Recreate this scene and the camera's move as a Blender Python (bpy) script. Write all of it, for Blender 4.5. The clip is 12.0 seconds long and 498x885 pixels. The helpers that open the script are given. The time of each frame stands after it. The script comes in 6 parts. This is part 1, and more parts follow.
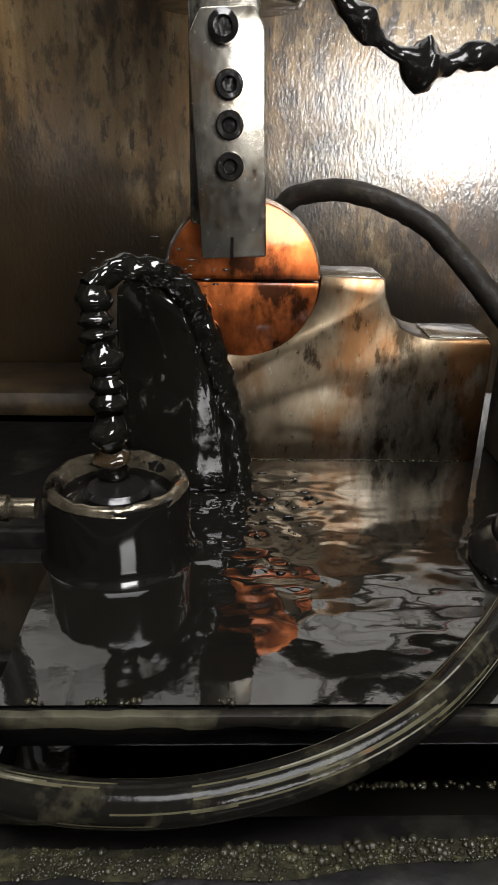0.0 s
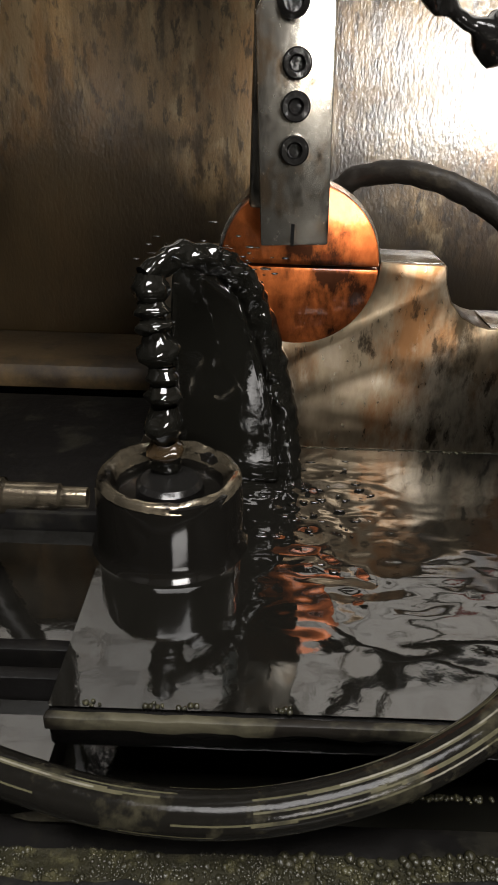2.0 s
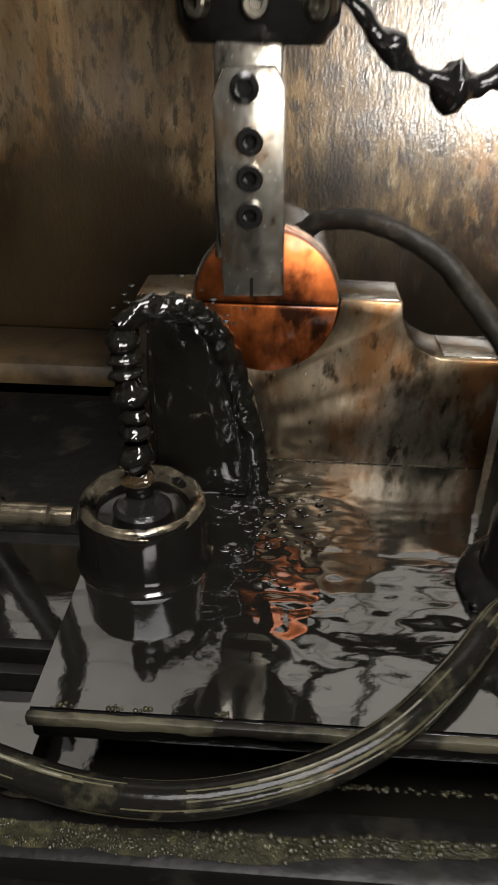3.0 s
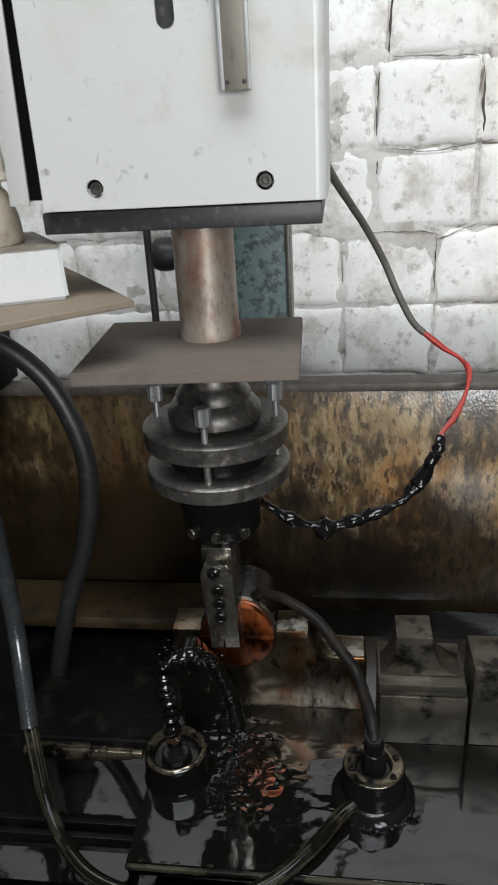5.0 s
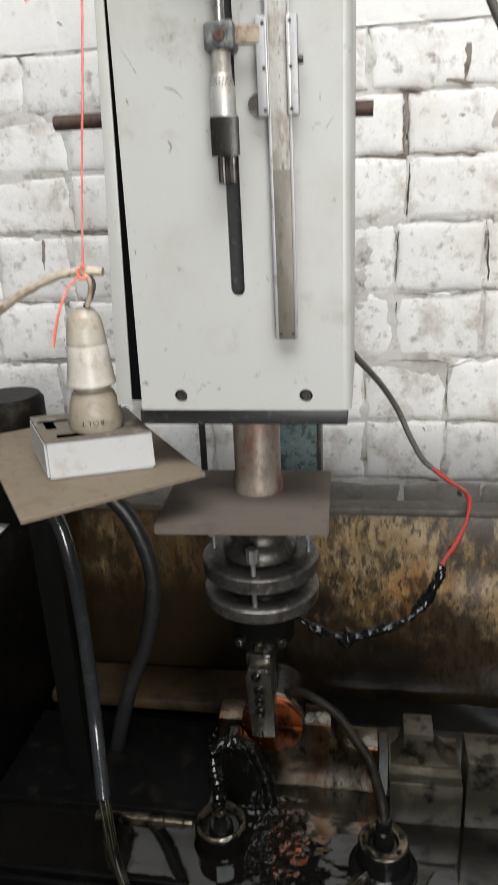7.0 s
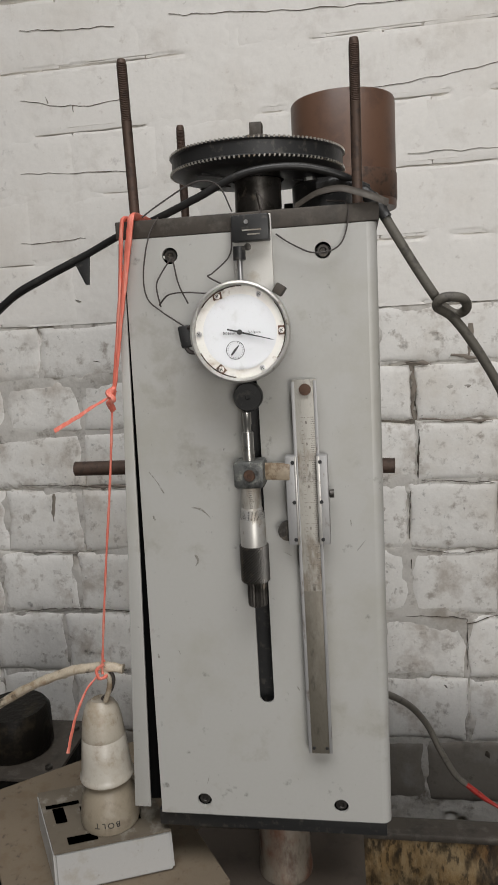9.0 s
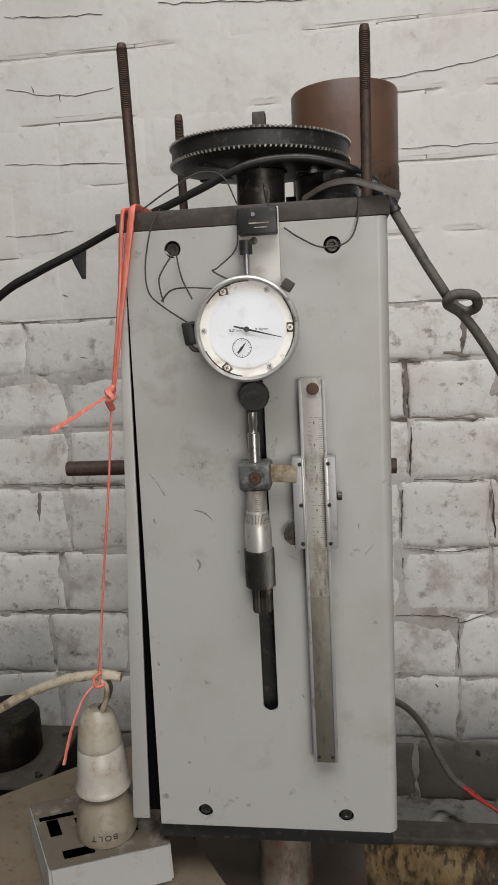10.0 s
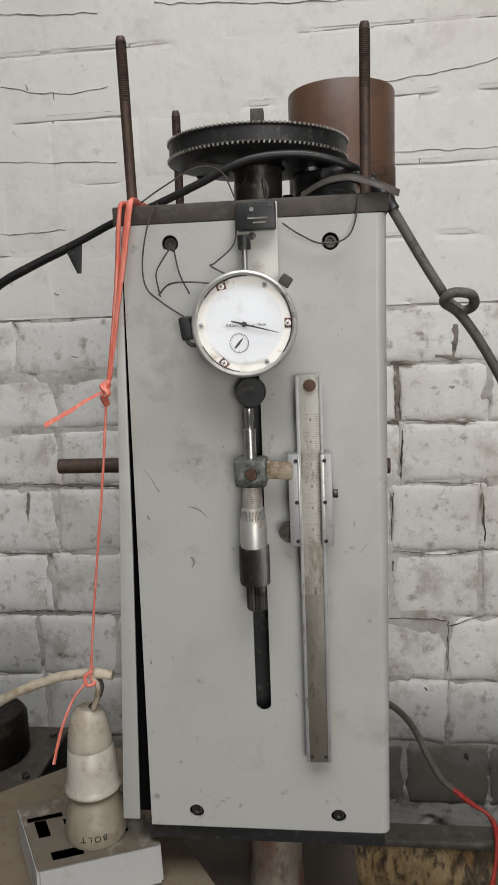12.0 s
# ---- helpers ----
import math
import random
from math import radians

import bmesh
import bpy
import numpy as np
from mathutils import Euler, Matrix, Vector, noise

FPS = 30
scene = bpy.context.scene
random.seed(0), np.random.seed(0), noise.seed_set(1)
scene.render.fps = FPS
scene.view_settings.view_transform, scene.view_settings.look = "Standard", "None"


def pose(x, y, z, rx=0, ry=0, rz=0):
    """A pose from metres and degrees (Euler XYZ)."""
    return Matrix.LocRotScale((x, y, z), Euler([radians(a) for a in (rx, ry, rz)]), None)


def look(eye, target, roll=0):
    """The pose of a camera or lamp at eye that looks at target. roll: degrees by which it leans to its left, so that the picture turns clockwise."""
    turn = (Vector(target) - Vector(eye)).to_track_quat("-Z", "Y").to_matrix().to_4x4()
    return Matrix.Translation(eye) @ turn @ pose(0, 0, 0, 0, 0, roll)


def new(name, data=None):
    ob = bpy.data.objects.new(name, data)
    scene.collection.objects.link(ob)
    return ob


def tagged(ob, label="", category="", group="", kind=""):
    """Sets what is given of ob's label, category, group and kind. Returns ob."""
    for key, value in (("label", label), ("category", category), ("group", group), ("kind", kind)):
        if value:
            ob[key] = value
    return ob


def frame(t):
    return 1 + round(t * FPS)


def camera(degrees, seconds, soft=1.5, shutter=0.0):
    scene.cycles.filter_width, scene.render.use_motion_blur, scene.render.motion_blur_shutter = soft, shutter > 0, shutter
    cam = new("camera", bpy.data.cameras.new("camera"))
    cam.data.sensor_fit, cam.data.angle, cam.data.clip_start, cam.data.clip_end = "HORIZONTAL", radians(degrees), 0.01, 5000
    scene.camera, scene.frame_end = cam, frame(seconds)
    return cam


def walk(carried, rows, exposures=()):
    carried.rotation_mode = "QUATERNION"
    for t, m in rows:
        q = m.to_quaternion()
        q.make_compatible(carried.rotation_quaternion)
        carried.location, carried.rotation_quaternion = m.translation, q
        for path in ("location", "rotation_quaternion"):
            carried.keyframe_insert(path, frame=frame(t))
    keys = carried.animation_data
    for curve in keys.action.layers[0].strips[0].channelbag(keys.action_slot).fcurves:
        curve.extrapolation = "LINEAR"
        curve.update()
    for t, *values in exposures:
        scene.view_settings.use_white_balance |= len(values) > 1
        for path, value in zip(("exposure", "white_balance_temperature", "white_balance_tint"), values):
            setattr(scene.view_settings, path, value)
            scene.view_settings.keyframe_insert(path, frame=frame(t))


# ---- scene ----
cam = camera(38.6, 12.0, 1.5, 0.4)
PATH = [
    (0, (0.0, -0.227, -0.264), (0.061, 1.614, -1.043), 1.2),
    (0.5, (-0.004, -0.227, -0.263), (0.043, 1.6, -1.074), 1.4),
    (1, (-0.005, -0.227, -0.262), (0.044, 1.6, -1.075), 2.1),
    (1.5, (-0.011, -0.225, -0.263), (-0.009, 1.589, -1.105), 1.7),
    (2, (-0.009, -0.218, -0.256), (-0.021, 1.576, -1.141), 1.8),
    (2.5, (-0.009, -0.211, -0.25), (-0.049, 1.546, -1.205), 1.6),
    (2.7, (-0.002, -0.216, -0.243), (-0.06, 1.535, -1.207), 1.5),
    (4.3, (0.05, -0.327, 0.019), (-0.131, 1.2, -1.26), -2.3),
    (4.5, (0.048, -0.344, 0.047), (-0.135, 1.32, -1.048), -2.5),
    (5, (0.084, -0.393, 0.049), (-0.168, 1.412, -0.775), -3.5),
    (5.5, (0.081, -0.425, 0.061), (-0.211, 1.403, -0.695), -4.1),
    (6, (0.082, -0.444, 0.073), (-0.213, 1.375, -0.704), -3.8),
    (6.5, (0.082, -0.459, 0.108), (-0.226, 1.361, -0.659), -3.7),
    (7, (0.087, -0.49, 0.163), (-0.231, 1.365, -0.515), -2.8),
    (7.5, (0.086, -0.488, 0.212), (-0.249, 1.413, -0.311), -2.5),
    (7.7, (0.082, -0.482, 0.235), (-0.259, 1.432, -0.234), -2.5),
    (9.3, (0.06, -0.42, 0.339), (-0.246, 1.53, 0.021), -3.3),
    (9.5, (0.055, -0.419, 0.337), (-0.249, 1.531, 0.013), -3.1),
    (10, (0.049, -0.413, 0.336), (-0.206, 1.543, 0.001), -2.9),
    (10.5, (0.055, -0.409, 0.338), (-0.19, 1.551, 0.028), -2.9),
    (11, (0.05, -0.409, 0.337), (-0.193, 1.553, 0.034), -2.9),
    (11.5, (0.048, -0.411, 0.337), (-0.184, 1.553, 0.039), -2.6),
    (12, (0.044, -0.412, 0.331), (-0.177, 1.549, 0.008), -2.2),
]
walk(cam, [(t, look(eye, target, roll)) for t, eye, target, roll in PATH],
     exposures=((0, 1.55, 6500, 10), (1.2, 1.6, 6650, 11), (2.7, 1.72, 6800, 11), (4.3, 1.62, 6250, 8), (4.6, 1.27, 6150, 8), (5.0, 0.6, 6100, 8), (5.5, 0.46, 6150, 8), (6.5, 0.6, 6250, 9),
                (7.0, 0.45, 6350, 10), (7.5, 0.25, 6450, 10), (9.3, -0.51, 6600, 11), (11, -0.51, 6550, 11), (12, -0.42, 6500, 10)))

# ---- light ----
world = bpy.data.worlds.new("world")
scene.world = world
world.use_nodes = True
wn = world.node_tree
sky = wn.nodes.new("ShaderNodeTexSky")
sky.sky_type, sky.sun_disc, sky.sun_elevation, sky.sun_rotation = "NISHITA", False, radians(50), radians(160)
wn.links.new(sky.outputs[0], wn.nodes["Background"].inputs[0])
wn.nodes["Background"].inputs[1].default_value = 0.1


def area_lamp(name, eye, target, width, height, watts, colour):
    data = bpy.data.lights.new(name, "AREA")
    data.shape, data.size, data.size_y, data.energy, data.color = "RECTANGLE", width, height, watts, colour
    ob = new(name, data)
    ob.matrix_world = look(eye, target)
    return ob


# daylight of the doorway behind the camera; an added, unseen lamp overhead
area_lamp("doorway_daylight", (0.85, -2.42, 0.27), (0.85, 0, 0.27), 1.0, 1.04, 34, (1.0, 0.980, 0.952))
area_lamp("overhead_lamp", (0.2, -0.85, 1.69), (0.2, -0.85, 0), 1.5, 0.9, 41, (0.98, 0.99, 1.0))


# ---- materials ----
def material(name, base, rough=0.6, metal=0.0, bump=0.15, scale=40.0, spots=(), grain=0.25, ior=1.5, coat=0.0, stretch=(1, 1, 1), rand=0.0, island=False, k=4.0, soft=0.10, whole=False):
    """A procedural surface: base colour with fine grain, large stains (colour, amount, scale, threshold) and bump.
    whole: the stains run on from piece to piece."""
    m = bpy.data.materials.new(name)
    m.use_nodes = True
    nt = m.node_tree
    n, l = nt.nodes, nt.links
    b = n["Principled BSDF"]
    co = n.new("ShaderNodeTexCoord")
    mp = n.new("ShaderNodeMapping")
    mp.inputs["Scale"].default_value = stretch
    l.new(n.new("ShaderNodeNewGeometry").outputs["Position"] if whole else co.outputs["Object"], mp.inputs[0])
    fine = n.new("ShaderNodeTexNoise")
    fine.inputs["Scale"].default_value, fine.inputs["Detail"].default_value = scale * 4 * k, 6
    l.new(mp.outputs[0], fine.inputs["Vector"])
    mix = n.new("ShaderNodeMix")
    mix.data_type = "RGBA"
    mix.inputs["A"].default_value = (*[c * (1 - grain) for c in base], 1)
    mix.inputs["B"].default_value = (*[min(1, c * (1 + grain)) for c in base], 1)
    l.new(fine.outputs["Fac"], mix.inputs["Factor"])
    out = mix.outputs["Result"]
    for i, (colour, amount, sc, low) in enumerate(spots):
        t = n.new("ShaderNodeTexNoise")
        t.inputs["Scale"].default_value, t.inputs["Detail"].default_value, t.inputs["Roughness"].default_value = sc * k, 7, 0.65
        off = n.new("ShaderNodeVectorMath")
        off.inputs[1].default_value = (i * 3.7, i * 1.3, i * 5.1)
        l.new(mp.outputs[0], off.inputs[0])
        l.new(off.outputs[0], t.inputs["Vector"])
        r = n.new("ShaderNodeMapRange")
        r.inputs["From Min"].default_value, r.inputs["From Max"].default_value, r.inputs["To Max"].default_value = 0.5 + (low - 0.5) * 0.6, 0.5 + (low - 0.5) * 0.6 + soft, amount
        l.new(t.outputs["Fac"], r.inputs["Value"])
        mx = n.new("ShaderNodeMix")
        mx.data_type = "RGBA"
        l.new(r.outputs[0], mx.inputs["Factor"])
        l.new(out, mx.inputs["A"])
        mx.inputs["B"].default_value = (*colour, 1)
        out = mx.outputs["Result"]
    if rand or island:
        if island:
            src = n.new("ShaderNodeNewGeometry").outputs["Random Per Island"]
        else:
            src = n.new("ShaderNodeObjectInfo").outputs["Random"]
        hs = n.new("ShaderNodeHueSaturation")
        r = n.new("ShaderNodeMapRange")
        r.inputs["To Min"].default_value, r.inputs["To Max"].default_value = 1 - rand, 1 + rand
        l.new(src, r.inputs["Value"])
        l.new(r.outputs[0], hs.inputs["Value"])
        l.new(out, hs.inputs["Color"])
        out = hs.outputs[0]
    l.new(out, b.inputs["Base Color"])
    rr = n.new("ShaderNodeMapRange")
    rr.inputs["To Min"].default_value, rr.inputs["To Max"].default_value = max(0.02, rough * 0.75), min(1, rough * 1.25)
    l.new(fine.outputs["Fac"], rr.inputs["Value"])
    l.new(rr.outputs[0], b.inputs["Roughness"])
    b.inputs["Metallic"].default_value, b.inputs["IOR"].default_value, b.inputs["Coat Weight"].default_value = metal, ior, coat
    b.inputs["Coat Roughness"].default_value = 0.06
    if bump:
        bp = n.new("ShaderNodeBump")
        bp.inputs["Strength"].default_value, bp.inputs["Distance"].default_value = bump, 0.002
        big = n.new("ShaderNodeTexNoise")
        big.inputs["Scale"].default_value, big.inputs["Detail"].default_value = scale * k * 0.75, 8
        l.new(mp.outputs[0], big.inputs["Vector"])
        l.new(big.outputs["Fac"], bp.inputs["Height"])
        l.new(bp.outputs[0], b.inputs["Normal"])
        if coat:
            l.new(bp.outputs[0], b.inputs["Coat Normal"])
    return m


GREY_PAINT = material("grey_paint", (0.475, 0.468, 0.44), 0.36, bump=0.03, scale=30, grain=0.03,
                      spots=[((0.40, 0.385, 0.33), 0.5, 2.0, 0.50), ((0.30, 0.275, 0.225), 0.45, 6, 0.63), ((0.10, 0.09, 0.075), 0.7, 18, 0.74), ((0.10, 0.09, 0.08), 0.8, 60, 0.77)])
WHITEWASH = material("whitewash", (0.84, 0.82, 0.78), 0.9, bump=0.75, scale=18, grain=0.08, rand=0.03, soft=0.14, whole=True,
                     spots=[((0.60, 0.535, 0.45), 0.45, 1.0, 0.50), ((0.36, 0.32, 0.29), 0.5, 2.4, 0.60), ((0.42, 0.36, 0.30), 0.7, 4, 0.57), ((0.31, 0.265, 0.22), 0.75, 13, 0.61), ((0.08, 0.068, 0.056), 0.92, 9, 0.695), ((0.13, 0.11, 0.09), 0.85, 28, 0.72)])
UPPER_WASH = material("thick_whitewash", (0.86, 0.835, 0.79), 0.9, bump=0.6, scale=14, grain=0.05, rand=0.015, soft=0.2, whole=True,
                      spots=[((0.66, 0.60, 0.52), 0.4, 1.2, 0.52), ((0.52, 0.47, 0.41), 0.45, 5, 0.60), ((0.40, 0.33, 0.27), 0.6, 16, 0.70), ((0.14, 0.115, 0.095), 0.85, 9, 0.74)])
CRACK = material("whitewash_crack", (0.17, 0.145, 0.12), 0.95, bump=0.8, scale=30, grain=0.4, whole=True, soft=0.2, spots=[((0.42, 0.38, 0.33), 0.9, 16, 0.5)])
GRIMY_WASH = material("grimy_whitewash", (0.25, 0.225, 0.195), 0.85, bump=0.6, scale=14, grain=0.12, rand=0.03, soft=0.2, whole=True,
                      spots=[((0.42, 0.40, 0.37), 0.7, 3, 0.55), ((0.10, 0.085, 0.07), 0.8, 7, 0.58), ((0.03, 0.025, 0.02), 0.95, 12, 0.72)])
MORTAR = material("mortar", (0.26, 0.235, 0.20), 0.95, bump=0.7, scale=30, grain=0.25, spots=[((0.09, 0.075, 0.06), 0.8, 8, 0.5)])
MORTAR_WHITE = material("whitewashed_mortar", (0.60, 0.575, 0.535), 0.95, bump=0.9, scale=20, grain=0.12, soft=0.16, whole=True,
                        spots=[((0.34, 0.30, 0.255), 0.85, 4, 0.50), ((0.15, 0.125, 0.10), 0.85, 11, 0.58)])
DARK_JOINT = material("open_joint", (0.085, 0.07, 0.056), 0.95, bump=0.8, scale=30, grain=0.4, whole=True, soft=0.2, spots=[((0.03, 0.025, 0.02), 0.9, 12, 0.5), ((0.25, 0.22, 0.185), 0.8, 20, 0.55)])
BARE_MORTAR = material("bare_mortar", (0.25, 0.215, 0.18), 0.95, bump=0.9, scale=24, grain=0.2, whole=True, spots=[((0.10, 0.085, 0.07), 0.8, 14, 0.56)])
SCUFF = material("scuff", (0.25, 0.235, 0.205), 0.7, bump=0.1, scale=60, spots=[((0.42, 0.415, 0.39), 0.95, 60, 0.48)])
# unseen room surfaces, kept near black to cut bounced fill light
DARK_SHELL = material("dark_shell", (0.055, 0.05, 0.045), 0.9, scale=10, k=1.0, spots=[((0.035, 0.03, 0.026), 0.6, 2, 0.5)])
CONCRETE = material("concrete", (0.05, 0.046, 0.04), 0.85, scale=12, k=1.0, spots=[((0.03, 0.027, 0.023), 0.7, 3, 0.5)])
OILED_PANEL = material("oiled_panel", (0.215, 0.138, 0.060), 0.32, bump=0.14, scale=290, grain=0.65, stretch=(1.0, 1, 0.42), coat=0.9, k=3.0,
                       soft=0.09,
                       spots=[((0.235, 0.112, 0.034), 0.75, 2.4, 0.45), ((0.33, 0.25, 0.14), 0.6, 11, 0.53), ((0.022, 0.013, 0.007), 0.85, 3.5, 0.53), ((0.36, 0.28, 0.17), 0.5, 34, 0.57), ((0.018, 0.011, 0.006), 0.8, 12, 0.50), ((0.014, 0.009, 0.005), 0.8, 60, 0.54)])
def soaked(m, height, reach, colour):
    """Black oil that has soaked up to a wavering tide line, which rises towards low x."""
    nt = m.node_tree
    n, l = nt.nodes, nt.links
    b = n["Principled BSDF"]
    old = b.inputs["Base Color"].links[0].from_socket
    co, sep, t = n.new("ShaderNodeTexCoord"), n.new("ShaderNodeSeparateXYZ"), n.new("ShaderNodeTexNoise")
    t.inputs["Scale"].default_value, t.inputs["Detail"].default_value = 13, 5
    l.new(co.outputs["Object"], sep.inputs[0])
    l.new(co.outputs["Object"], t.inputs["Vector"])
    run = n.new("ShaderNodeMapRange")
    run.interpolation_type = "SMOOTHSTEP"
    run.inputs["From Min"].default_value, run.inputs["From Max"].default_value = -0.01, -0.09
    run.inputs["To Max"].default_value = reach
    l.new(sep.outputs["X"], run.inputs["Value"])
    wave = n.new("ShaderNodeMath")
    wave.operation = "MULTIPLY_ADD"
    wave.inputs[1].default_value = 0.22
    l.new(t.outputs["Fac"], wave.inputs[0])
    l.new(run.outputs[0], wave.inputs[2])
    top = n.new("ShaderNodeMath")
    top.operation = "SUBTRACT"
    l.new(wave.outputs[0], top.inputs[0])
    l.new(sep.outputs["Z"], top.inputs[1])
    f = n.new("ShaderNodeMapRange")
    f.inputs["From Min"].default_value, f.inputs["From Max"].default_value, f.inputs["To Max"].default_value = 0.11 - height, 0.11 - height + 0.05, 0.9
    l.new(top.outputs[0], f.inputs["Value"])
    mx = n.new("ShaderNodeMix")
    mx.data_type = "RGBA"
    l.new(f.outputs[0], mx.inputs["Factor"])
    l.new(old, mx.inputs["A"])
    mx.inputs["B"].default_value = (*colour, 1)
    # a darker brown towards the low-x half of the sheet, broken into vertical streaks
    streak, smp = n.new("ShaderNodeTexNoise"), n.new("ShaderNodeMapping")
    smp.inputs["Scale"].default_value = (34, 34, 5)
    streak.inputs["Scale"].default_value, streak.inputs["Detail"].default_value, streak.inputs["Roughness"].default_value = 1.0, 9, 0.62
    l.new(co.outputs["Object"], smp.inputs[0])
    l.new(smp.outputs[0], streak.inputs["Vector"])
    low_x_dark = n.new("ShaderNodeMapRange")
    low_x_dark.inputs["From Min"].default_value, low_x_dark.inputs["From Max"].default_value, low_x_dark.inputs["To Max"].default_value = 0.03, -0.07, 0.37
    l.new(sep.outputs["X"], low_x_dark.inputs["Value"])
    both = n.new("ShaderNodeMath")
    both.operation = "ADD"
    l.new(low_x_dark.outputs[0], both.inputs[0])
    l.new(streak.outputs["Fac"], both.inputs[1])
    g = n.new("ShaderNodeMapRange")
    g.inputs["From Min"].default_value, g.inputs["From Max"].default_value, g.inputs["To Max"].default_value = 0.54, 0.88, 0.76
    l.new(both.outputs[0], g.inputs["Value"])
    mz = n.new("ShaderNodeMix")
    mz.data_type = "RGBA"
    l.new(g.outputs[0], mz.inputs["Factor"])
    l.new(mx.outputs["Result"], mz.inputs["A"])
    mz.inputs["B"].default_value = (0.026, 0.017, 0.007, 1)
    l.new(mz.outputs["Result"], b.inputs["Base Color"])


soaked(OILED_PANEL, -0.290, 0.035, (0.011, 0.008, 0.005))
OILED_LEDGE = material("oil_stained_ledge", (0.062, 0.040, 0.018), 0.5, bump=0.2, scale=60, grain=0.4, k=3.0, spots=[((0.11, 0.070, 0.030), 0.6, 9, 0.53), ((0.012, 0.008, 0.005), 0.85, 7, 0.52)])
OIL = material("black_oil", (0.004, 0.0038, 0.003), 0.06, bump=0.25, scale=12, grain=0.1, ior=1.5)
AMBER_OIL = material("amber_oil", (0.022, 0.014, 0.007), 0.12, metal=0.2, bump=0.3, scale=30, grain=0.2, spots=[((0.006, 0.005, 0.004), 0.97, 16, 0.52), ((0.12, 0.085, 0.045), 0.8, 26, 0.60)])
OIL_TABLE = material("oiled_table", (0.004, 0.0037, 0.003), 0.035, bump=0.16, scale=7, grain=0.2, ior=1.62)
OILY_BLACK = material("oily_black", (0.006, 0.0057, 0.0053), 0.14, bump=0.35, scale=40, ior=1.38)
WET_STEEL = material("wet_steel", (0.19, 0.148, 0.098), 0.30, metal=1.0, bump=0.14, scale=30, grain=0.3, stretch=(1.0, 1, 0.4), coat=0.15, soft=0.09,
                     spots=[((0.17, 0.075, 0.026), 0.85, 6, 0.46), ((0.33, 0.29, 0.225), 0.75, 10, 0.52), ((0.010, 0.008, 0.005), 0.92, 6, 0.585), ((0.02, 0.014, 0.009), 0.85, 36, 0.64)])
CUP_OIL = material("oil_black_body", (0.004, 0.0036, 0.003), 0.10, bump=0.10, scale=14, grain=0.1, ior=1.42)
WET_RIM = material("oil_wet_rim", (0.12, 0.10, 0.07), 0.18, metal=0.8, bump=0.35, scale=30, grain=0.25, spots=[((0.004, 0.0035, 0.003), 0.97, 14, 0.46), ((0.24, 0.20, 0.14), 0.7, 20, 0.60)])
OILED_STEEL = material("oiled_steel", (0.075, 0.066, 0.05), 0.32, metal=0.7, bump=0.15, scale=30, grain=0.2,
                       spots=[((0.15, 0.135, 0.10), 0.6, 9, 0.56), ((0.006, 0.005, 0.004), 0.95, 9, 0.5)])
GRIME = material("black_grime", (0.0035, 0.0032, 0.003), 0.4, bump=0.4, scale=30, ior=1.2, spots=[((0.012, 0.011, 0.008), 0.7, 12, 0.58)])
LIP = material("olive_wet_edge", (0.04, 0.036, 0.023), 0.5, bump=0.5, scale=30, ior=1.25, spots=[((0.06, 0.055, 0.036), 0.6, 14, 0.55), ((0.005, 0.004, 0.003), 0.97, 8, 0.51)])
HOLDER_STEEL = material("holder_steel", (0.27, 0.255, 0.22), 0.25, metal=0.95, bump=0.12, scale=40, grain=0.2, stretch=(1, 1, 0.6),
                        spots=[((0.33, 0.30, 0.25), 0.6, 9, 0.56), ((0.05, 0.042, 0.03), 0.9, 12, 0.53), ((0.2, 0.13, 0.07), 0.7, 24, 0.56), ((0.012, 0.01, 0.008), 0.9, 50, 0.66)])
COPPER = material("copper", (0.50, 0.135, 0.036), 0.34, metal=1.0, bump=0.12, scale=40, grain=0.15, coat=0.3, stretch=(1, 1, 0.6),
                  soft=0.16,
                  spots=[((0.018, 0.008, 0.005), 0.97, 9, 0.42), ((0.32, 0.065, 0.018), 0.6, 9, 0.5)])
DARK_STEEL = material("dark_steel", (0.095, 0.088, 0.08), 0.4, metal=0.7, bump=0.1, scale=60, grain=0.25,
                      spots=[((0.04, 0.035, 0.03), 0.7, 20, 0.5), ((0.28, 0.24, 0.19), 0.6, 34, 0.6)])
STEEL = material("bright_steel", (0.50, 0.49, 0.46), 0.3, metal=0.85, bump=0.02, scale=12, grain=0.12,
                 spots=[((0.2, 0.17, 0.14), 0.7, 26, 0.54)])
CALIPER_STEEL = material("caliper_steel", (0.44, 0.42, 0.375), 0.5, metal=0.3, bump=0.08, scale=90, grain=0.12, stretch=(1, 1, 0.35),
                         spots=[((0.17, 0.125, 0.08), 0.8, 10, 0.50), ((0.06, 0.045, 0.035), 0.85, 30, 0.62)])
DULL_CHROME = material("dull_chrome", (0.58, 0.565, 0.53), 0.42, metal=0.55, bump=0.04, scale=60, grain=0.1, spots=[((0.42, 0.36, 0.28), 0.7, 14, 0.55), ((0.16, 0.11, 0.07), 0.8, 34, 0.66)])
DIAL_RING = material("worn_silver_ring", (0.60, 0.585, 0.545), 0.5, metal=0.2, bump=0.05, scale=60, grain=0.06, spots=[((0.42, 0.36, 0.28), 0.6, 14, 0.58), ((0.22, 0.15, 0.09), 0.8, 30, 0.66)])
DULL_STEEL = material("dull_steel", (0.40, 0.395, 0.39), 0.5, metal=0.35, bump=0.05, scale=70, grain=0.1, stretch=(1, 1, 0.4), spots=[((0.52, 0.51, 0.49), 0.5, 12, 0.55), ((0.18, 0.15, 0.12), 0.8, 34, 0.64)])
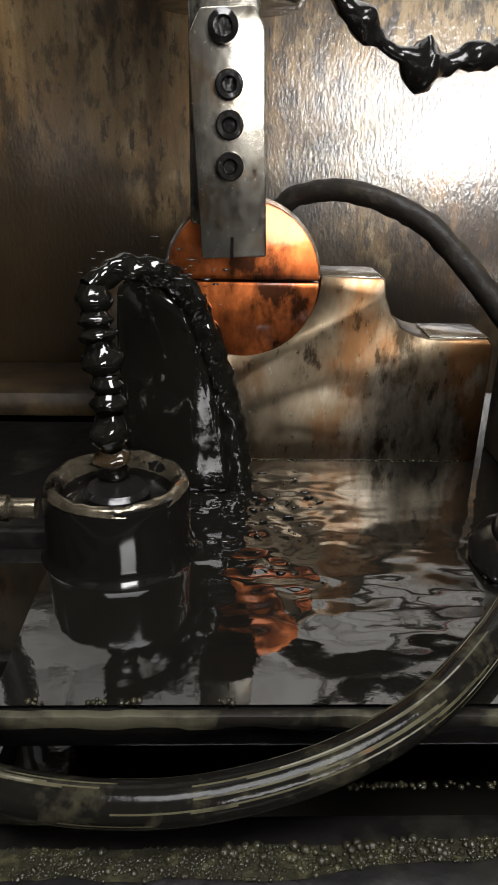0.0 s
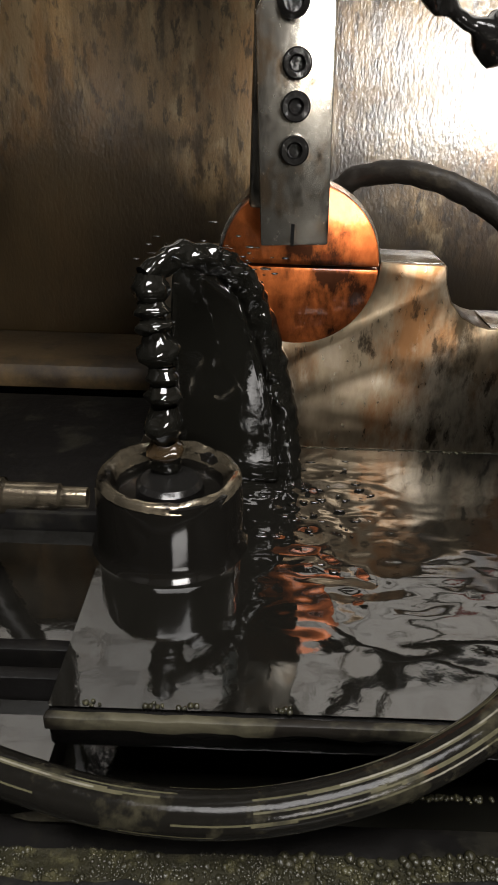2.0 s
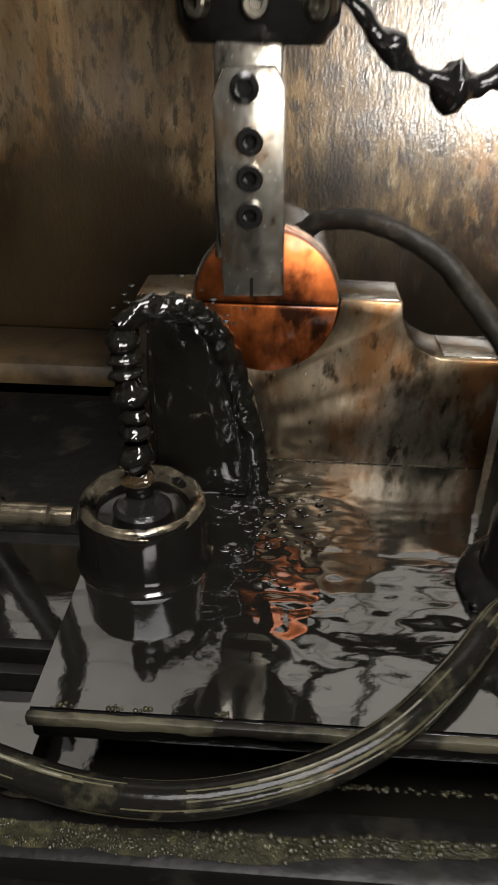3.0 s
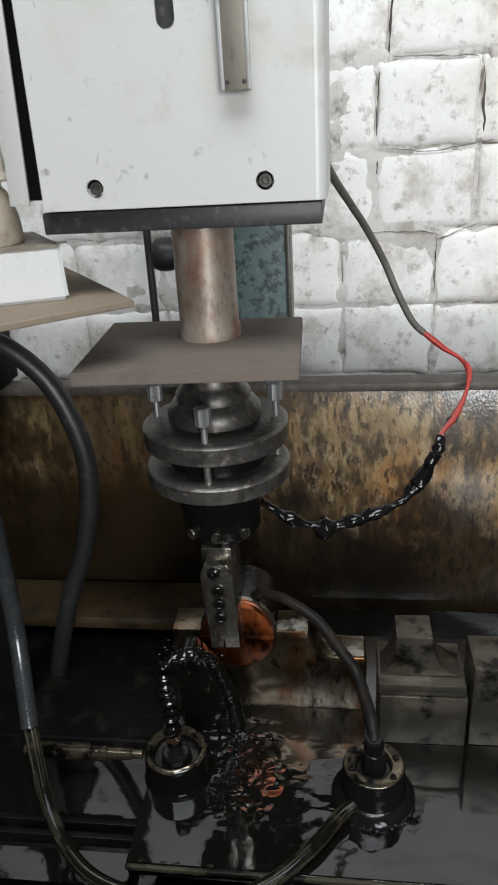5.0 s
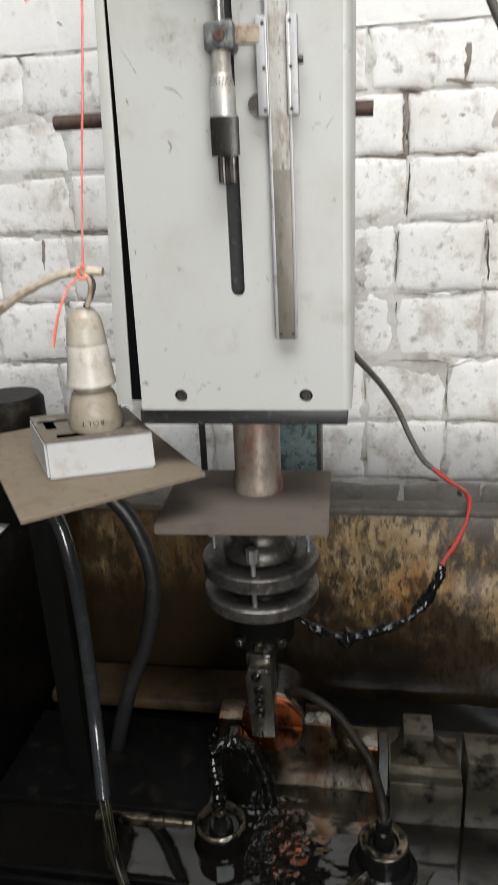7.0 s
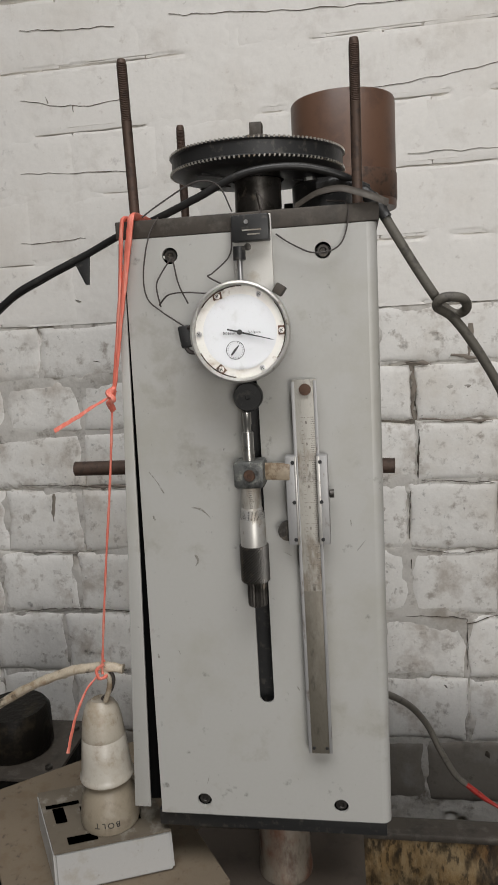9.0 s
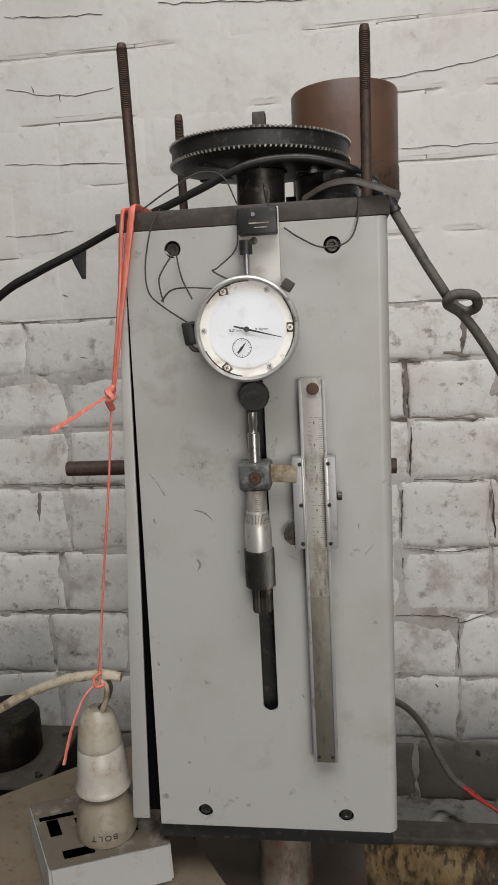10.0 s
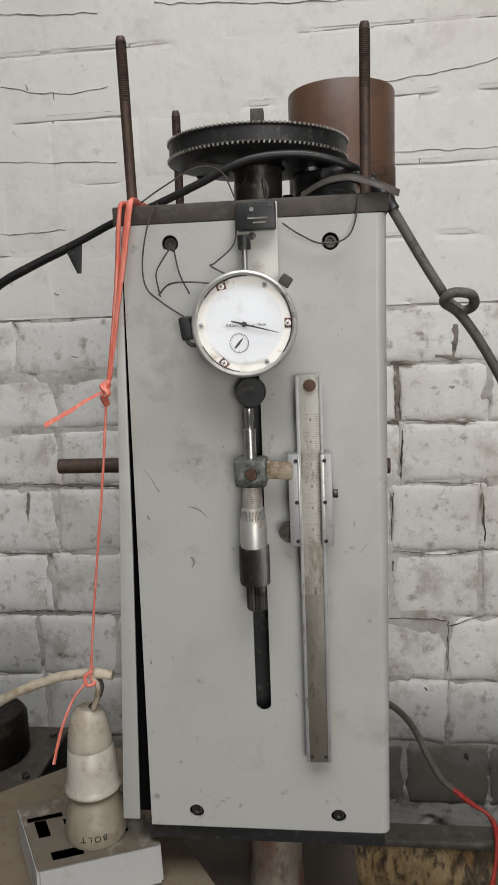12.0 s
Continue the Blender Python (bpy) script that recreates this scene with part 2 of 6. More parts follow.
SATIN = material("satin_chrome", (0.42, 0.42, 0.42), 0.4, metal=0.8, spots=[((0.15, 0.13, 0.11), 0.6, 25, 0.58)], bump=0.02, scale=60, grain=0.05)
BROWN_STEEL = material("oxidised_plate", (0.125, 0.10, 0.08), 0.7, metal=0.1, bump=0.08, scale=80, grain=0.12, spots=[((0.09, 0.075, 0.06), 0.6, 12, 0.55)])
RUSTY_QUILL = material("rusty_quill", (0.30, 0.26, 0.21), 0.45, metal=0.35, bump=0.1, scale=50, grain=0.15, stretch=(1, 1, 0.5), soft=0.2,
                       spots=[((0.20, 0.075, 0.042), 0.85, 12, 0.38), ((0.10, 0.055, 0.04), 0.8, 26, 0.52)])
WET_TOP = material("wet_top", (0.20, 0.19, 0.17), 0.13, metal=1.0, bump=0.5, scale=30, grain=0.3, spots=[((0.02, 0.017, 0.012), 0.95, 14, 0.56)])
DARK_CALIPER = material("stained_steel", (0.175, 0.158, 0.126), 0.5, metal=0.3, bump=0.08, scale=60, grain=0.2, stretch=(1, 1, 0.4), soft=0.2,
                        spots=[((0.10, 0.08, 0.06), 0.8, 10, 0.52), ((0.30, 0.28, 0.24), 0.6, 16, 0.55), ((0.035, 0.03, 0.025), 0.85, 30, 0.62)])
RUST_ROD = material("rusty_rod", (0.10, 0.065, 0.048), 0.6, metal=0.3, bump=0.15, scale=120, grain=0.25, spots=[((0.05, 0.035, 0.03), 0.7, 40, 0.5)])
BROWN_PIPE = material("brown_pipe", (0.13, 0.07, 0.045), 0.45, bump=0.04, scale=60, grain=0.1, spots=[((0.09, 0.05, 0.035), 0.7, 12, 0.5)])
BLACK_PLASTIC = material("black_plastic", (0.022, 0.022, 0.022), 0.45, bump=0.05, scale=60, spots=[((0.11, 0.1, 0.085), 0.5, 45, 0.6)])
BLACK_RUBBER = material("black_rubber", (0.018, 0.0175, 0.017), 0.42, bump=0.08, scale=90, spots=[((0.07, 0.064, 0.054), 0.4, 25, 0.60)])
DUSTY_TOP = material("dusty_plate", (0.07, 0.059, 0.048), 0.6, metal=0.2, bump=0.2, scale=40, soft=0.2, spots=[((0.15, 0.135, 0.115), 0.6, 20, 0.54), ((0.02, 0.018, 0.016), 0.7, 12, 0.56)])
GREY_CABLE = material("grey_cable", (0.12, 0.11, 0.092), 0.55, bump=0.05, scale=80, spots=[((0.05, 0.045, 0.04), 0.7, 40, 0.55)])
THIN_WIRE = material("thin_wire", (0.06, 0.05, 0.045), 0.5, bump=0)
RED_WIRE = material("red_wire", (0.36, 0.03, 0.022), 0.4, bump=0.03, scale=90, spots=[((0.12, 0.02, 0.015), 0.8, 60, 0.58)])
RED_STRING = material("red_string", (0.80, 0.20, 0.14), 0.5, bump=0.3, scale=150, stretch=(1, 1, 0.1), grain=0.2, spots=[((0.85, 0.36, 0.28), 0.7, 80, 0.5)])
PORCELAIN = material("porcelain", (0.46, 0.415, 0.34), 0.4, bump=0.04, scale=50, grain=0.07, soft=0.2,
                     spots=[((0.32, 0.25, 0.17), 0.85, 15, 0.47), ((0.17, 0.095, 0.045), 0.9, 17, 0.60), ((0.20, 0.125, 0.07), 0.85, 16, 0.62), ((0.2, 0.15, 0.1), 0.6, 90, 0.64)])
WHITE_GLAZE = material("white_glaze", (0.51, 0.475, 0.41), 0.35, bump=0.04, scale=50, grain=0.05, soft=0.25,
                       spots=[((0.38, 0.31, 0.225), 0.8, 16, 0.50), ((0.20, 0.12, 0.06), 0.9, 17, 0.60), ((0.2, 0.14, 0.09), 0.6, 70, 0.68)])
WHITE_PLASTIC = material("white_plastic", (0.46, 0.455, 0.44), 0.5, bump=0.04, scale=50, grain=0.05, spots=[((0.34, 0.29, 0.225), 0.6, 7, 0.56), ((0.2, 0.16, 0.12), 0.7, 40, 0.7)])
DUSTY_PLASTIC = material("dusty_plastic", (0.135, 0.112, 0.082), 0.7, bump=0.1, scale=90, grain=0.2, spots=[((0.30, 0.28, 0.24), 0.6, 18, 0.56), ((0.12, 0.095, 0.07), 0.7, 30, 0.58)])
BOARD = material("fibre_board", (0.185, 0.145, 0.10), 0.8, bump=0.08, scale=90, grain=0.2, spots=[((0.16, 0.115, 0.07), 0.7, 14, 0.52), ((0.07, 0.05, 0.035), 0.7, 40, 0.66)])
GREEN_PAINT = material("green_paint", (0.085, 0.12, 0.115), 0.5, bump=0.08, scale=40, spots=[((0.02, 0.025, 0.025), 0.9, 26, 0.5), ((0.2, 0.24, 0.23), 0.5, 30, 0.6)])
DIAL_WHITE = material("dial_paper", (0.53, 0.54, 0.55), 0.7, bump=0, grain=0.02, scale=30, spots=[((0.42, 0.42, 0.41), 0.5, 25, 0.60)])
INK = material("ink", (0.02, 0.02, 0.02), 0.6, bump=0)
PALE_INK = material("worn_engraving", (0.16, 0.14, 0.12), 0.6, bump=0, spots=[((0.40, 0.37, 0.32), 0.9, 60, 0.5)])
HOSE_BLACK = material("oily_hose", (0.010, 0.0085, 0.007), 0.45, bump=0.4, scale=50, ior=1.2, spots=[((0.035, 0.028, 0.018), 0.6, 12, 0.55)])
GREY_ENAMEL = material("grey_enamel", (0.105, 0.108, 0.102), 0.45, bump=0.1, scale=70, spots=[((0.02, 0.02, 0.02), 0.8, 40, 0.52), ((0.3, 0.3, 0.26), 0.6, 60, 0.6)])
HOLE = material("dark_hole", (0.004, 0.004, 0.004), 0.9, bump=0, ior=1.1)
CREAM_CABLE = material("cream_cable", (0.50, 0.43, 0.33), 0.55, bump=0.15, scale=60, spots=[((0.30, 0.21, 0.13), 0.8, 16, 0.52), ((0.04, 0.032, 0.025), 0.95, 22, 0.60)])
BROWN_PORCELAIN = material("grimy_porcelain", (0.30, 0.255, 0.19), 0.45, bump=0.04, scale=50, grain=0.1, soft=0.2,
                           spots=[((0.40, 0.36, 0.29), 0.7, 15, 0.54), ((0.15, 0.11, 0.075), 0.85, 18, 0.55)])
RUST_PLATE = material("rusty_bit", (0.11, 0.06, 0.038), 0.6, metal=0.3, bump=0.15, scale=40, spots=[((0.04, 0.028, 0.022), 0.8, 40, 0.52)])
TAPE = material("brown_tape", (0.34, 0.275, 0.195), 0.45, bump=0.1, scale=40, spots=[((0.16, 0.10, 0.055), 0.8, 30, 0.5)])
FOAM = material("oil_foam", (0.012, 0.011, 0.006), 0.3, bump=0.3, scale=200, ior=1.33, spots=[((0.034, 0.031, 0.015), 0.8, 60, 0.52)])
def clear(name, colour, rough, ior):
    m = bpy.data.materials.new(name)
    m.use_nodes = True
    b = m.node_tree.nodes["Principled BSDF"]
    b.inputs["Base Color"].default_value = (*colour, 1)
    b.inputs["Roughness"].default_value, b.inputs["IOR"].default_value, b.inputs["Transmission Weight"].default_value = rough, ior, 1.0
    return m


GLASS = clear("dial_glass", (1, 1, 1), 0.02, 1.06)


# ---- builders ----
def part(name, bm, mat, parent=None, label="", smooth=40):
    """Links a bmesh as one mesh object under a thing or part."""
    me = bpy.data.meshes.new(name)
    bmesh.ops.recalc_face_normals(bm, faces=bm.faces)
    bm.to_mesh(me)
    bm.free()
    me.materials.append(mat)
    if smooth:
        me.polygons.foreach_set("use_smooth", [True] * len(me.polygons))
        me.set_sharp_from_angle(angle=radians(smooth))
    ob = new(name, me)
    ob.parent = parent
    if label:
        tagged(ob, label)
    return ob


def thing(name, label, category, at=(0, 0, 0), group="", kind=""):
    ob = new(name)
    ob.empty_display_size = 0.02
    ob.location = at
    bpy.context.view_layer.update()
    return tagged(ob, label, category, group, kind)


def box(x0, x1, y0, y1, z0, z1, bevel=0.0, seg=2, bm=None, m=None):
    """A bevelled box between the given limits."""
    own = bmesh.new()
    bmesh.ops.create_cube(own, size=1)
    for v in own.verts:
        v.co = Vector(((x0 + x1) / 2 + v.co.x * (x1 - x0), (y0 + y1) / 2 + v.co.y * (y1 - y0), (z0 + z1) / 2 + v.co.z * (z1 - z0)))
    if bevel:
        bmesh.ops.bevel(own, geom=list(own.edges), offset=bevel, segments=seg, affect="EDGES", profile=0.5)
    return merge(own, bm, m)


def merge(own, bm=None, m=None):
    if m is not None:
        bmesh.ops.transform(own, matrix=m, verts=own.verts)
    if bm is None:
        return own
    me = bpy.data.meshes.new("tmp")
    own.to_mesh(me)
    own.free()
    bm.from_mesh(me)
    bpy.data.meshes.remove(me)
    return bm


def lathe(profile, seg=40, bm=None, m=None):
    """Turns (radius, height) pairs round the z axis; a radius of 0 closes an end."""
    own = bmesh.new()
    rings = []
    for r, z in profile:
        if r == 0:
            rings.append([own.verts.new((0, 0, z))])
        else:
            rings.append([own.verts.new((r * math.cos(a), r * math.sin(a), z)) for a in (2 * math.pi * i / seg for i in range(seg))])
    for a, b in zip(rings, rings[1:]):
        for i in range(seg):
            j = (i + 1) % seg
            if len(a) == 1 and len(b) == 1:
                continue
            if len(a) == 1:
                own.faces.new((a[0], b[j], b[i]))
            elif len(b) == 1:
                own.faces.new((a[i], a[j], b[0]))
            else:
                own.faces.new((a[i], a[j], b[j], b[i]))
    return merge(own, bm, m)


def spline(points, steps=8):
    """A smooth line through the points."""
    p = [Vector(q) for q in points]
    p = [2 * p[0] - p[1]] + p + [2 * p[-1] - p[-2]]
    out = []
    for a, b, c, d in zip(p, p[1:], p[2:], p[3:]):
        for i in range(steps):
            t = i / steps
            out.append(0.5 * ((2 * b) + (c - a) * t + (2 * a - 5 * b + 4 * c - d) * t * t + (3 * b - a - 3 * c + d) * t ** 3))
    out.append(p[-2])
    return out


def sweep(points, radius, seg=12, steps=8, rough=0.0, freq=200.0, flat=1.0, bm=None):
    """A round rod along a smooth line. radius: a number or a function of 0..1; rough: uneven skin, in metres."""
    line = spline(points, steps) if steps > 1 else [Vector(q) for q in points]
    own = bmesh.new()
    rings = []
    side = None
    n = len(line)
    for i, p in enumerate(line):
        d = (line[min(i + 1, n - 1)] - line[max(i - 1, 0)]).normalized()
        if side is None:
            side = d.orthogonal().normalized()
        side = (side - d * side.dot(d)).normalized()
        up = d.cross(side)
        r = radius(i / (n - 1)) if callable(radius) else radius
        ring = []
        for k in range(seg):
            a = 2 * math.pi * k / seg
            q = p + (side * math.cos(a) + up * math.sin(a) * flat) * r
            if rough:
                q += (q - p).normalized() * rough * noise.noise(q * freq)
            ring.append(own.verts.new(q))
        rings.append(ring)
    for a, b in zip(rings, rings[1:]):
        for k in range(seg):
            own.faces.new((a[k], a[(k + 1) % seg], b[(k + 1) % seg], b[k]))
    own.faces.new(rings[0][::-1])
    own.faces.new(rings[-1])
    return merge(own, bm)


def prism(outline, y0, y1, bevel=0.0, bm=None, m=None, seg=2):
    """A plate with the (x, z) outline, between two depths."""
    own = bmesh.new()
    a = [own.verts.new((x, y0, z)) for x, z in outline]
    b = [own.verts.new((x, y1, z)) for x, z in outline]
    own.faces.new(a)
    own.faces.new(b[::-1])
    k = len(outline)
    for i in range(k):
        own.faces.new((a[i], b[i], b[(i + 1) % k], a[(i + 1) % k]))
    bmesh.ops.recalc_face_normals(own, faces=own.faces)
    if bevel:
        sharp = [e for e in own.edges if e.calc_face_angle(0) > 0.6]
        bmesh.ops.bevel(own, geom=sharp, offset=bevel, segments=seg, affect="EDGES", profile=0.5)
    return merge(own, bm, m)


def ymat(x, y, z):
    """Lays a lathe's axis along -y: its top faces the camera."""
    return pose(x, y, z, 90, 0, 0)


def lettering(name, text, size, mat, m, parent, spread=1.0):
    cu = bpy.data.curves.new(name, "FONT")
    cu.body, cu.size, cu.align_x, cu.align_y, cu.extrude, cu.space_character = text, size, "CENTER", "CENTER", 0.00008, spread
    tmp = new(name + "_tmp", cu)
    bpy.context.view_layer.update()
    me = bpy.data.meshes.new_from_object(tmp.evaluated_get(bpy.context.evaluated_depsgraph_get()))
    bpy.data.objects.remove(tmp)
    bpy.data.curves.remove(cu)
    me.name = name
    me.transform(m)
    me.materials.clear()
    me.materials.append(mat)
    ob = new(name, me)
    ob.parent = parent
    return ob


def socket_head(name, x, y, z, r, depth, parent, mat=DARK_STEEL, label=""):
    """A hexagon socket screw head that faces the camera."""
    bm = bmesh.new()
    lathe([(0, 0), (r, 0), (r, depth * 0.85), (r * 0.9, depth), (r * 0.56, depth)], 28, bm, ymat(x, y, z))
    lathe([(r * 0.56, depth), (r * 0.50, depth * 0.9), (r * 0.48, depth * 0.25), (0, depth * 0.25)], 6, bm, ymat(x, y, z))
    return part(name, bm, mat, parent, label, 30)

# ---- the room ----
WALL_Y, TABLE_Z = 0.575, -0.386
X0, X1, Y0, Z0, Z1 = -1.6, 2.0, -2.4, -1.15, 1.7


def slab(name, limits, mat, label=""):
    return tagged(part(name, box(*limits), mat, None, label, 0), kind="structure")


slab("floor", (X0, X1, Y0, WALL_Y + 0.1, Z0 - 0.1, Z0), CONCRETE, "unseen stained dark concrete workshop floor")
slab("ceiling", (X0, X1, Y0, WALL_Y + 0.1, Z1, Z1 + 0.1), DARK_SHELL, "unseen near-black workshop ceiling")
slab("wall_west", (X0 - 0.1, X0, Y0, WALL_Y + 0.1, Z0, Z1), DARK_SHELL, "unseen near-black side wall")
slab("wall_east", (X1, X1 + 0.1, Y0, WALL_Y + 0.1, Z0, Z1), DARK_SHELL, "unseen near-black side wall")
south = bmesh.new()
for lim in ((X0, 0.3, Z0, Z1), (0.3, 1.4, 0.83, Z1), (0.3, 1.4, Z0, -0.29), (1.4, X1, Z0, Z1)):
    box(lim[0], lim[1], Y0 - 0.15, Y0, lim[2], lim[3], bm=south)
tagged(part("wall_south", south, DARK_SHELL, None, "unseen near-black wall with one wide window opening", 0), kind="structure")

# the bed on which the oil tank stands, below the view
slab("plinth", (-0.32, 0.62, -0.62, 0.3, Z0, -0.47), CONCRETE, "concrete plinth under the oil tank")

# ---- oil tank ----
tank = thing("oil_tank", "open sheet-steel oil tank with brown oil-stained inner walls", "tank", (0, 0.23, -0.46))


def local(ob, parent):
    """Keeps a part that was built in world places where it is."""
    ob.matrix_parent_inverse = parent.matrix_world.inverted()
    return ob


def tpart(name, bm, mat, parent, label="", smooth=40):
    return local(part(name, bm, mat, parent, label, smooth), parent)


PY = 0.232
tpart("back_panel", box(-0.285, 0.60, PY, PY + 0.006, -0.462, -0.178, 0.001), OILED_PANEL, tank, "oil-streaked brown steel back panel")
tpart("rim", box(-0.29, 0.605, PY - 0.004, PY + 0.022, -0.184, -0.176, 0.0015), DUSTY_TOP, tank, "dark folded rim")
tpart("side_panel", box(-0.292, -0.286, -0.60, PY + 0.003, -0.462, -0.17, 0.001), GRIME, tank, "side wall black with old oil")
tpart("side_panel", box(0.60, 0.606, -0.60, PY + 0.003, -0.462, -0.17, 0.001), GRIME, tank, "side wall black with old oil")
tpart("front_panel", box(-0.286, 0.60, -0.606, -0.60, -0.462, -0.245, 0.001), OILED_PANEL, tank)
tpart("bottom", box(-0.286, 0.60, -0.60, PY, -0.47, -0.462), OILY_BLACK, tank)
tpart("ledge", box(-0.284, -0.020, 0.165, 0.23, -0.416, -0.399, 0.006), OILED_LEDGE, tank, "oil-stained inner ledge")

pool = bmesh.new()
bmesh.ops.create_grid(pool, x_segments=90, y_segments=80, size=0.5)
for v in pool.verts:
    v.co = Vector((0.157 + v.co.x * 0.88, -0.185 + v.co.y * 0.82, -0.428))
    v.co.z += 0.0016 * noise.noise(Vector((v.co.x * 22, v.co.y * 34, 0))) + 0.0006 * noise.noise(Vector((v.co.x * 80, v.co.y * 110, 4)))
tagged(part("oil_pool", pool, OIL, None, "black used oil standing in the tank", 60), category="oil", kind="stuff")

# ---- machine table ----
table = thing("machine_table", "flat steel work table covered with a film of black oil", "work table", (0.05, 0.0, -0.46))
top = bmesh.new()
bmesh.ops.create_grid(top, x_segments=330, y_segments=170, size=0.5)
for v in top.verts:
    x, y = 0.164 + v.co.x * 0.438, 0.0175 + v.co.y * 0.229
    rip = math.exp(-((x - 0.010) / 0.030) ** 2 - ((y - 0.002) / 0.032) ** 2) * (0.0016 * noise.noise(Vector((x * 80, y * 105, 1))) + 0.0007 * noise.noise(Vector((x * 210, y * 260, 9))))
    rip += 0.0009 * math.exp(-((x - 0.014) / 0.020) ** 2 - ((y + 0.042) / 0.022) ** 2) * noise.noise(Vector((x * 120, y * 170, 14)))
    calm = min(1, max(0, (x + 0.008) / 0.03)) * min(1, max(0, (y + 0.090) / 0.03)) * (1 - min(1, max(0, (x - 0.10) / 0.05))) * (1 - 0.7 * min(1, max(0, (y + 0.01) / 0.03)))
    rip += calm * (0.00022 * noise.noise(Vector((x * 55, y * 150, 3))) + 0.00008 * noise.noise(Vector((x * 130, y * 320, 6))))
    v.co = Vector((x, y, TABLE_Z + rip + 0.00012 * noise.noise(Vector((x * 30, y * 30, 7)))))
tpart("oil_film", top, OIL_TABLE, table, "mirror-like film of black oil", 80)
tpart("plate", box(-0.0555, 0.384, -0.0975, 0.132, TABLE_Z - 0.013, TABLE_Z - 0.0012, 0.0015), OILY_BLACK, table)
lip = box(-0.0555, 0.384, -0.1000, -0.0974, TABLE_Z - 0.0046, TABLE_Z - 0.0008, 0.0006)
bmesh.ops.subdivide_edges(lip, edges=[e for e in lip.edges if abs((e.verts[0].co - e.verts[1].co).x) > 0.1], cuts=160)
for v in lip.verts:
    if v.co.z < TABLE_Z - 0.003:
        v.co.z += 0.0013 * noise.noise(Vector((v.co.x * 90, 0, 0))) + 0.0005 * noise.noise(Vector((v.co.x * 300, 3, 0)))
    else:
        v.co.z += 0.0004 * noise.noise(Vector((v.co.x * 160, 7, 0)))
tpart("front_edge", lip, LIP, table, "greenish oil-wet front edge")
for x in (0.0, 0.3):
    tpart("foot", box(x, x + 0.05, -0.05, 0.1, -0.462, TABLE_Z - 0.0125, 0.002), OILY_BLACK, table)

# slotted bars beside the table
for i, (y, z) in enumerate(((-0.0535, -0.4075), (-0.0640, -0.4085), (0.0200, -0.4060))):
    rail = thing("slide_bar", "narrow black oil-wet steel bar beside the table", "bar", (-0.18, y, z - 0.02), "slide bars")
    tpart("bar", box(-0.28, -0.0585, y - 0.0025, y + 0.0025, z - 0.05, z, 0.0009), GRIME, rail)
slab("tank_shelf", (-0.284, -0.059, 0.0235, 0.148, -0.43, -0.411), GRIME, "black oily inner shelf of the tank")
slab("tank_step", (-0.284, -0.059, -0.0500, 0.0165, -0.45, -0.4135), OIL_TABLE, "black oil-wet steel step beside the table")
slab("tank_step_low", (-0.284, -0.060, -0.0950, -0.0675, -0.45, -0.416), OIL_TABLE, "black oil-wet steel step beside the table")

# bar along the front of the table, with foam on the oil before it
front = thing("front_bar", "black oil-wet steel bar along the front of the tank", "bar", (0.1, -0.118, -0.46))
tpart("bar", box(-0.284, 0.598, -0.128, -0.108, -0.46, -0.4075, 0.003), GRIME, front)
tpart("flange", box(-0.284, 0.598, -0.142, -0.1275, -0.46, -0.4165, 0.002), GRIME, front)
# thin olive strip with an uneven outline on top of the bar
olive_bm = bmesh.new()
cols = []
for i in range(61):
    x = -0.062 + 0.060 * i / 60
    w = 0.0017 * math.sin(math.pi * i / 60) ** 0.4 + 0.0005 * noise.noise(Vector((x * 150, 0, 0)))
    cols.append([olive_bm.verts.new((x, -0.1101 + s * w, -0.4071)) for s in (-1, 1)])
for p, q in zip(cols, cols[1:]):
    olive_bm.faces.new((p[0], q[0], q[1], p[1]))
tpart("olive_strip", olive_bm, LIP, front, "thin olive strip on the bar")
rng = random.Random(4)
bub = bmesh.new()
bmesh.ops.create_icosphere(bub, subdivisions=2, radius=1)
bme = bpy.data.meshes.new("bubble_tmp")
bub.to_mesh(bme)
bub.free()
BUB_V = [v.co.copy() for v in bme.vertices]
BUB_F = [tuple(p.vertices) for p in bme.polygons]


def bubble_mesh(name, spots, mat, label):
    """Many small bubbles (place, radius, flatness) as one uncountable mass."""
    vs, fs = [], []
    for p, r, s in spots:
        k = len(vs)
        vs += [(p[0] + v.x * r, p[1] + v.y * r, p[2] + v.z * r * s) for v in BUB_V]
        fs += [tuple(q + k for q in f) for f in BUB_F]
    me = bpy.data.meshes.new(name)
    me.from_pydata(vs, [], fs)
    me.materials.append(mat)
    me.polygons.foreach_set("use_smooth", [True] * len(me.polygons))
    return tagged(new(name, me), label, "foam", kind="stuff")


def foam_edges(x):
    """Back and front limit of the foam strip at x."""
    return -0.1175 + 0.03 * max(0, x) + 0.0009 * noise.noise(Vector((x * 60, 1, 0))), -0.1248 + 0.07 * max(0, x) - 0.0036 * noise.noise(Vector((x * 38, 0, 3))) - 0.001 * noise.noise(Vector((x * 140, 0, 8)))


